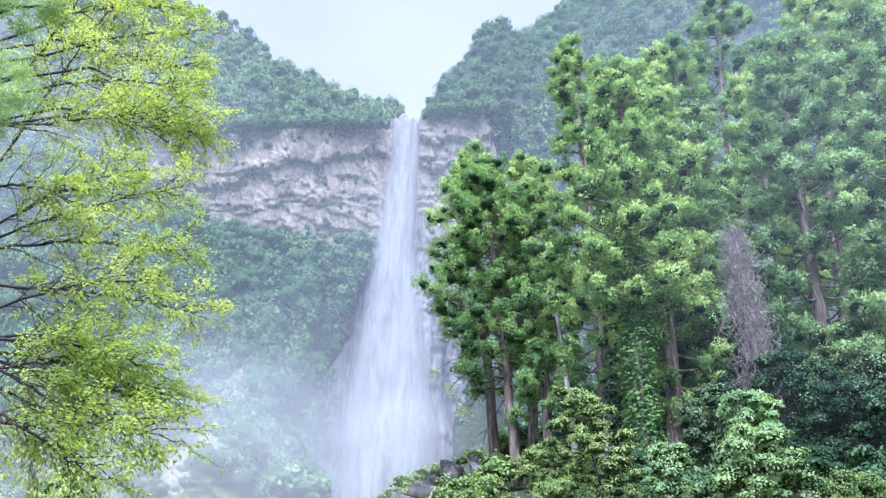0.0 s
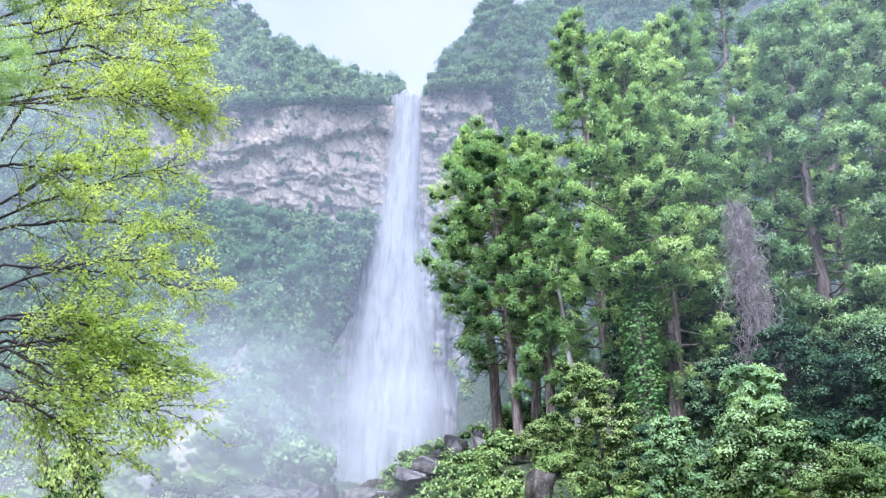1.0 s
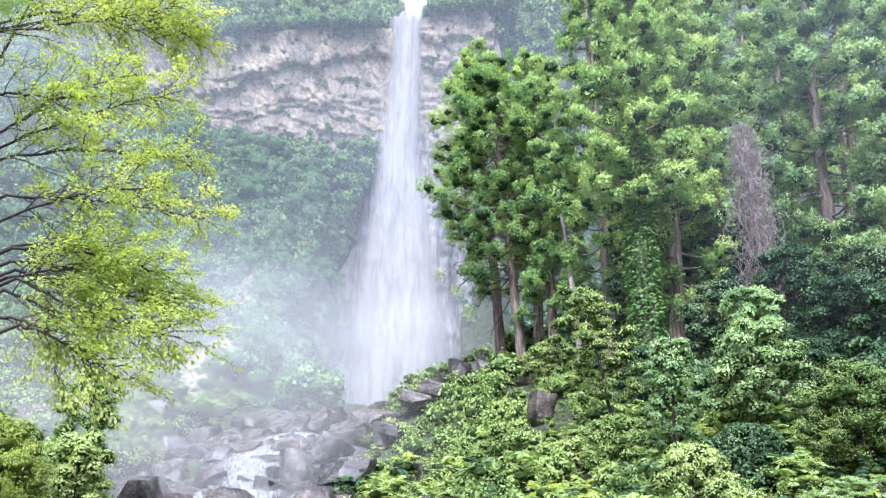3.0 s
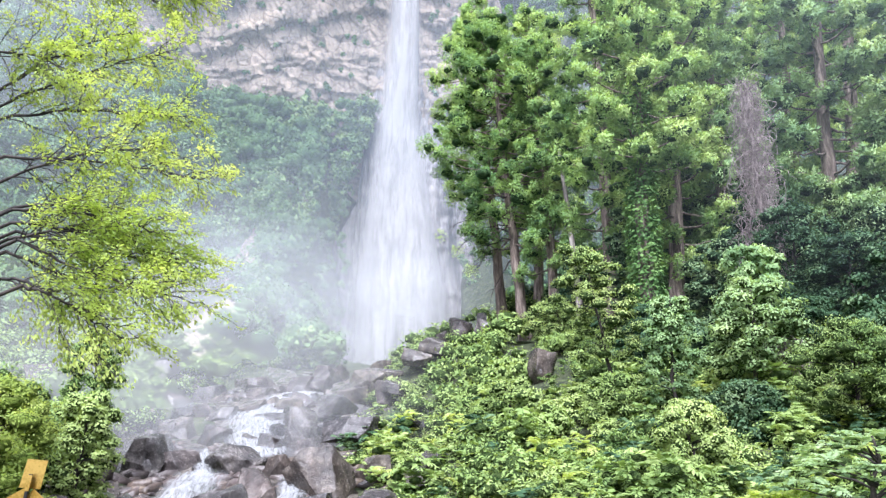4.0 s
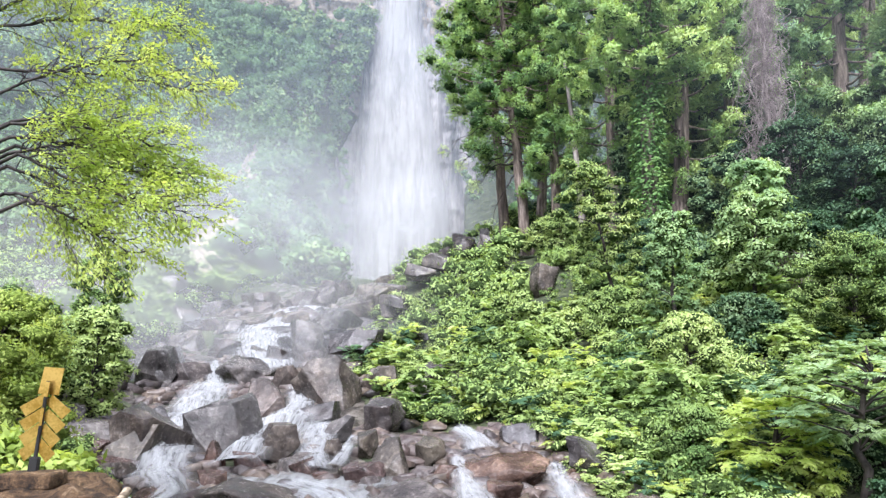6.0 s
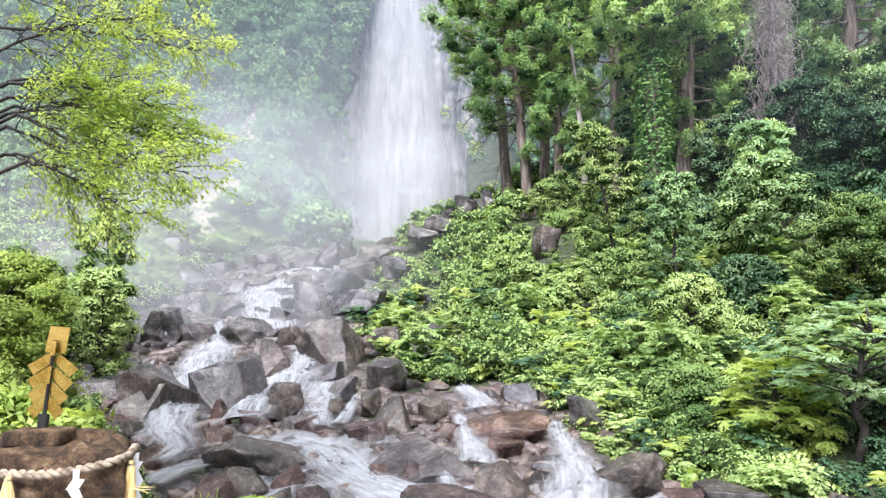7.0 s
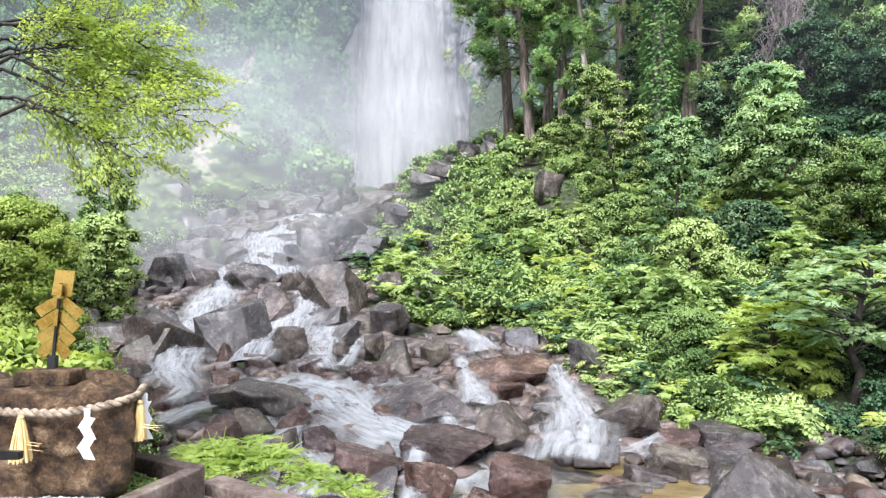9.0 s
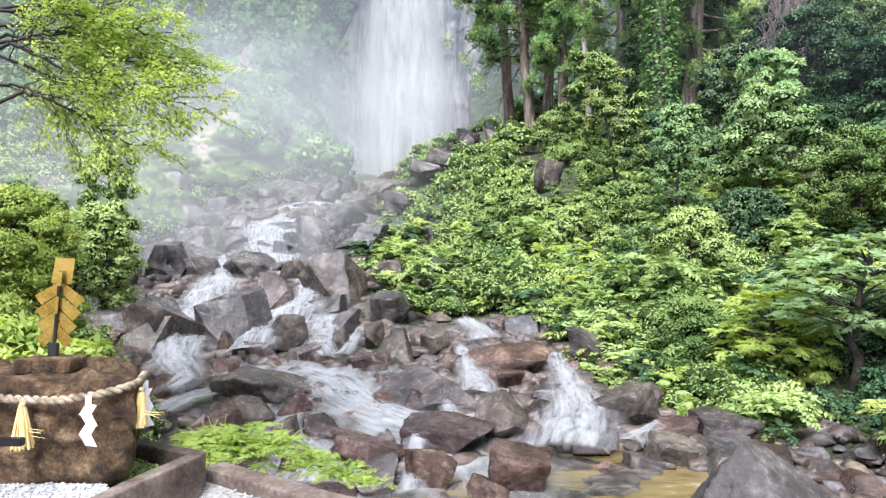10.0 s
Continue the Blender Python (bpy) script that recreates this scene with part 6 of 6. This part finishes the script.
altar = thing("altar_stone", "large rough brown altar stone on white gravel", "altar", at=(-3.33, 5.165, 0.13), mesh=rough_block(2.22, 0.94, 0.785, 4, 17, 0.13, 0.07, 0.10, 4.0, 0.36), mat=M_ALTAR)
base_stone = thing("wand_base", "flat reddish stone block on the altar", "stone block", at=(-3.09, 5.10, 0.905), mesh=rough_block(0.42, 0.26, 0.105, 6, 4, 0.018, 0.012), mat=M_ALTAR)


def golden_wand(at):
    ob = thing("golden_wand", "golden zigzag paper wand on a black pole", "ritual wand", at=at)
    bm = bmesh.new()
    bmesh.ops.create_cone(bm, cap_ends=True, segments=12, radius1=0.014, radius2=0.013, depth=0.66, matrix=Matrix.Translation((0, 0, 0.33)))
    part("pole", bm, M_BLACK, ob, "black lacquered pole")
    bm = bmesh.new()
    bmesh.ops.create_cube(bm, size=1, matrix=Matrix.Translation((0, 0, 0.055)) @ Matrix.Diagonal((0.065, 0.05, 0.11, 1)))
    bmesh.ops.bevel(bm, geom=bm.edges[:], offset=0.006, segments=2, affect="EDGES")
    part("socket", bm, M_BLACK, ob, "black square socket")
    def plate(name, corners, y):
        b = bmesh.new()
        f0 = [b.verts.new((x, y, z)) for x, z in corners]
        f1 = [b.verts.new((x, y + 0.006, z)) for x, z in corners]
        b.faces.new(f0)
        b.faces.new(f1[::-1])
        for i in range(4):
            j = (i + 1) % 4
            b.faces.new((f0[j], f0[i], f1[i], f1[j]))
        bmesh.ops.recalc_face_normals(b, faces=b.faces[:])
        part(name, b, M_GOLD, ob)
    plate("head_plate", [(-0.075, 0.56), (0.075, 0.56), (0.085, 0.76), (-0.06, 0.76)], 0.03)
    for side in (-1, 1):
        for i in range(4):
            z = 0.56 - 0.105 * i
            x = 0.035 - 0.006 * i
            reach = 0.15 - 0.012 * i
            w = 0.095
            c = [(x, z), (x + reach, z - 0.105), (x + reach - 0.055, z - 0.105 - w * 0.72), (x - 0.045, z - w * 0.6)]
            plate("side_plate", [(side * a, b) for a, b in c], 0.024 - 0.006 * i * (1 if side > 0 else 1.3))
    bm = bmesh.new()
    bmesh.ops.create_cube(bm, size=1, matrix=Matrix.Translation((0, -0.016, 0.40)) @ Matrix.Diagonal((0.02, 0.006, 0.13, 1)))
    part("strip", bm, M_GOLD, ob)
    bm = bmesh.new()
    bmesh.ops.create_cube(bm, size=1, matrix=Matrix.Translation((0.004, -0.016, 0.60)) @ Matrix.Diagonal((0.03, 0.006, 0.11, 1)))
    part("strip", bm, M_GOLD, ob)
    ob.rotation_euler = (0, radians(5), radians(6))
    return ob


golden_wand((-3.12, 5.18, 1.0))


def twisted_rope():
    """Two strands laid round each other along the front of the stone and round its end."""
    key = np.array([(-4.3, 4.66, 0.90), (-3.6, 4.63, 0.845), (-3.1, 4.62, 0.80), (-2.75, 4.62, 0.79), (-2.5, 4.63, 0.825), (-2.32, 4.70, 0.865), (-2.30, 4.85, 0.87), (-2.42, 5.2, 0.87)])
    t = np.linspace(0, len(key) - 1, 220)
    c = np.stack([np.interp(t, np.arange(len(key)), key[:, k]) for k in range(3)], 1)
    for _ in range(60):
        c[1:-1] = (c[:-2] + 2 * c[1:-1] + c[2:]) / 4
    tg = unit(np.gradient(c, axis=0))
    a = unit(np.cross(tg, np.array([0, 0, 1.0])))
    b = np.cross(tg, a)
    s = np.concatenate([[0], np.cumsum(np.linalg.norm(np.diff(c, axis=0), axis=1))])
    ob = thing("straw_rope", "thick twisted straw rope tied round the altar stone", "rope")
    for k in range(2):
        ph = 2 * np.pi * s / 0.125 + np.pi * k
        p = c + 0.0145 * (np.cos(ph)[:, None] * a + np.sin(ph)[:, None] * b)
        part("strand", mesh_np("strand", *tube(p, np.full(len(p), 0.0175), 8), smooth=True), M_ROPE, ob)


twisted_rope()


def tassel(at, length, width, seed):
    g = np.random.RandomState(seed)
    ob = thing("straw_tassel", "golden straw tassel hanging from the rope", "tassel", "tassels on the rope", at=at)
    straws = []
    for _ in range(170):
        th, r = g.uniform(0, 6.28), np.sqrt(g.rand())
        d = np.array([np.cos(th), np.sin(th), 0]) * r
        p = np.array([d * 0.012, d * 0.025 + (0, 0, -0.05), d * width * 0.40 + (0, 0, -0.6 * length), d * width * 0.55 + (0, 0, -length * g.uniform(0.9, 1.03))])
        straws.append(tube(p, (0.004, 0.005, 0.005, 0.004), 4))
    for _ in range(4):
        z = -length * g.uniform(0.5, 0.7)
        straws.append(tube(np.array([(0.02, -0.02, z), (0.09, -0.02, z - 0.01), (0.14 + 0.04 * g.rand(), -0.03, z - 0.03 * g.rand())]), (0.003, 0.003, 0.002), 4))
    tagged(part("straw", mesh_np("straw", *join(straws), smooth=True), M_STRAW, ob), kind="stuff")
    t = np.linspace(0, 6.28 * 4, 40)
    wrap = np.stack([0.02 * np.cos(t), 0.02 * np.sin(t), -0.015 - 0.0012 * t], 1)
    part("binding", mesh_np("binding", *tube(wrap, np.full(40, 0.005), 5), smooth=True), M_ROPE, ob)


tassel((-2.97, 4.58, 0.79), 0.31, 0.13, 1)
tassel((-2.28, 4.84, 0.84), 0.28, 0.08, 2)


def paper_streamer(at, turn):
    ob = thing("paper_streamer", "white zigzag folded paper streamer on the rope", "paper streamer", "streamers on the rope", at=at)
    x, z, out = 0.0, 0.0, []
    steps = [(-0.02, 0.05), (0.035, 0.085), (-0.02, 0.075), (0.03, 0.085)]
    bm = bmesh.new()
    bmesh.ops.create_cube(bm, size=1, matrix=Matrix.Translation((0, 0, -0.03)) @ Matrix.Diagonal((0.04, 0.004, 0.07, 1)))
    part("tab", bm, M_PAPER, ob)
    for i, (cx, h) in enumerate(steps):
        b = bmesh.new()
        z0 = -0.05 - 0.068 * i
        sgn = -1 if i % 2 else 1
        cs = [(-0.035 + 0.02 * sgn, z0), (0.035 + 0.02 * sgn, z0 - 0.012 * sgn), (0.035 - 0.018 * sgn + cx * 0.3, z0 - 0.085), (-0.04 - 0.018 * sgn + cx * 0.3, z0 - 0.075)]
        f0 = [b.verts.new((p, -0.004 * i, q)) for p, q in cs]
        f1 = [b.verts.new((p, -0.004 * i + 0.002, q)) for p, q in cs]
        b.faces.new(f0)
        b.faces.new(f1[::-1])
        for k in range(4):
            j = (k + 1) % 4
            b.faces.new((f0[j], f0[k], f1[k], f1[j]))
        bmesh.ops.recalc_face_normals(b, faces=b.faces[:])
        part("fold", b, M_PAPER, ob)
    ob.rotation_euler[2] = turn


paper_streamer((-2.52, 4.585, 0.83), 0.05)
paper_streamer((-2.33, 5.02, 0.85), 1.0)


def black_rail():
    ob = thing("black_rail", "black wooden bar on a post before the altar", "rail", at=(-3.4, 4.3, 0.0))
    for nm, m, d in (("bar", (0.0, 0, 0.6), (1.24, 0.05, 0.05)), ("post", (0.22, 0.03, 0.3), (0.05, 0.05, 0.6))):
        bm = bmesh.new()
        bmesh.ops.create_cube(bm, size=1, matrix=Matrix.Translation(m) @ Matrix.Diagonal((*d, 1)))
        bmesh.ops.bevel(bm, geom=bm.edges[:], offset=0.006, segments=2, affect="EDGES")
        part(nm, bm, M_BLACK, ob)


black_rail()


# ---- terrace: enclosure wall, gravel beds, kerb ----
def wall_run(name, label, p0, p1, height, thick, seed, z0=-0.15):
    p0, p1 = Vector(p0), Vector(p1)
    L = (p1 - p0).length
    me = rough_block(L, thick, height - z0, seed, 9, 0.015, 0.008, 0, 4.0)
    ob = thing(name, label, "kerb", kind="structure", mesh=me, mat=M_KERB)
    m = (p0 + p1) / 2
    ob.location = (m.x, m.y, z0)
    ob.rotation_euler[2] = math.atan2(p1.y - p0.y, p1.x - p0.x)
    return ob


wall_run("altar_wall_side", "low weathered stone wall round the altar bed", (-1.98, 5.08), (-2.50, 3.2), 0.30, 0.12, 2)
wall_run("altar_wall_back", "low mossy stone wall behind the altar bed", (-3.25, 5.78), (-5.4, 6.0), 0.22, 0.14, 3)
wall_run("altar_wall_link", "short low stone wall closing the altar bed", (-1.97, 5.14), (-3.2, 5.76), 0.285, 0.12, 8)
wall_run("kerb", "low dark stone kerb along the gravel path", (-2.0, 5.48), (-0.3, 4.34), 0.10, 0.20, 5)
wall_run("kerb", "low dark stone kerb along the gravel path", (-0.28, 4.34), (3.4, 1.7), 0.10, 0.20, 7)


def gravel_bed(name, label, outline, z, n, size, mat, seed):
    """A bed of small loose stones inside an outline of the plan."""
    g = np.random.RandomState(seed)
    o = np.array(outline)
    lo, hi = o.min(0), o.max(0)
    p = g.uniform(lo, hi, (n * 3, 2))
    inside = np.zeros(len(p), bool)
    for (x0, y0), (x1, y1) in zip(o, np.roll(o, -1, 0)):
        hit = ((y0 > p[:, 1]) != (y1 > p[:, 1])) & (p[:, 0] < (x1 - x0) * (p[:, 1] - y0) / (y1 - y0 + 1e-9) + x0)
        inside ^= hit
    p = p[inside][:n]
    k = len(p)
    octa = np.array([(1, 0, 0), (0, 1, 0), (-1, 0, 0), (0, -1, 0), (0, 0, 0.7), (0, 0, -0.7)], float)
    tri = np.array([(0, 1, 4), (1, 2, 4), (2, 3, 4), (3, 0, 4), (1, 0, 5), (2, 1, 5), (3, 2, 5), (0, 3, 5)])
    r = size * g.uniform(0.6, 1.3, (k, 1, 1))
    th = g.uniform(0, 6.28, k)
    c, s = np.cos(th), np.sin(th)
    v = octa[None] * r * g.uniform(0.7, 1.2, (k, 6, 1))
    v = np.stack([v[..., 0] * c[:, None] - v[..., 1] * s[:, None], v[..., 0] * s[:, None] + v[..., 1] * c[:, None], v[..., 2]], -1)
    v = v + np.concatenate([p, np.full((k, 1), z)], 1)[:, None] + np.concatenate([np.zeros((k, 1, 2)), g.uniform(0, size * 0.5, (k, 1, 1))], 2)
    f = (tri[None] + (np.arange(k) * 6)[:, None, None]).reshape(-1, 3)
    bed = thing(name, label, "gravel", kind="stuff", mesh=mesh_np(name, v.reshape(-1, 3), f), mat=mat)
    floor = bmesh.new()
    floor.faces.new([floor.verts.new((a, b, z - 0.004)) for a, b in outline])
    part("bed", floor, mat, bed)
    return bed


gravel_bed("gravel_path", "pale grey crushed gravel of the viewing path", [(-2.2, 5.3), (-2.0, 5.5), (-0.4, 4.33), (3.2, 1.75), (3.2, -3), (-3.6, -3)], 0.0, 9000, 0.016, M_GRAVEL, 1)
gravel_bed("altar_gravel", "white pebbles spread before the altar stone", [(-6, 3.4), (-2.52, 3.4), (-2.25, 4.45), (-2.5, 4.75), (-6, 4.9)], 0.185, 5000, 0.014, M_WHITEGRAVEL, 2)
gravel_bed("moss_bed", "mossy earth bed between altar stone and wall", [(-2.2, 4.5), (-2.05, 5.08), (-3.2, 5.7), (-6, 5.9), (-6, 4.9), (-2.4, 4.8)], 0.17, 2500, 0.02, L_SHRUB, 3)
for x, y, r in ((-2.0, 6.1, 0.34), (-1.75, 6.2, 0.42), (-2.3, 6.4, 0.46), (-2.1, 5.9, 0.26), (-1.3, 5.8, 0.26), (-1.0, 5.55, 0.24), (-0.75, 5.35, 0.16), (-4.2, 7.2, 0.9), (-5.0, 8.0, 1.2), (-4.6, 6.8, 0.6), (-6.0, 9.0, 1.5)):
    bush(gb, "lime" if x < -3 else "tuft", x, y, r, 0.9, 0.0 if x > -3 else -0.3)

# ---- the brown pool below the right-hand cascade ----
M_POOL, pn, pl, pout = nodes_of("pool_water")
pb = pn.new("ShaderNodeBsdfPrincipled")
pb.inputs["Roughness"].default_value = 0.06
pb.inputs["IOR"].default_value = 1.33
pgeo = pn.new("ShaderNodeNewGeometry")
pr = ramp_of(pn, [(0.35, (0.10, 0.075, 0.025)), (0.6, (0.20, 0.15, 0.07)), (0.78, (0.55, 0.53, 0.48))])
pl.new(noise_of(pn, pl, pgeo.outputs["Position"], 1.0, 5, 0.6, (0.9, 2.0, 1)), pr.inputs[0])
pl.new(pr.outputs[0], pb.inputs["Base Color"])
pbump = pn.new("ShaderNodeBump")
pbump.inputs["Strength"].default_value, pbump.inputs["Distance"].default_value = 0.5, 0.05
pl.new(noise_of(pn, pl, pgeo.outputs["Position"], 3.0, 4, 0.5, (0.7, 2.0, 1)), pbump.inputs["Height"])
pl.new(pbump.outputs[0], pb.inputs["Normal"])
pl.new(pb.outputs[0], pout.inputs[0])
pool_u, pool_v = np.meshgrid(np.linspace(0, 1, 60), np.linspace(0, 1, 50), indexing="ij")
pool_x, pool_y = -5.5 + 10.5 * pool_u, 7.0 + 5.6 * pool_v
pool_z = -1.66 + 0.02 * fbm(pool_x * 3, pool_y * 4, 8)
thing("pool", "shallow brown stream pool with rippled clear water", "water", kind="structure", mat=M_POOL,
      mesh=mesh_np("pool", np.stack([pool_x, pool_y, pool_z], -1).reshape(-1, 3), grid_faces(60, 50), smooth=True))
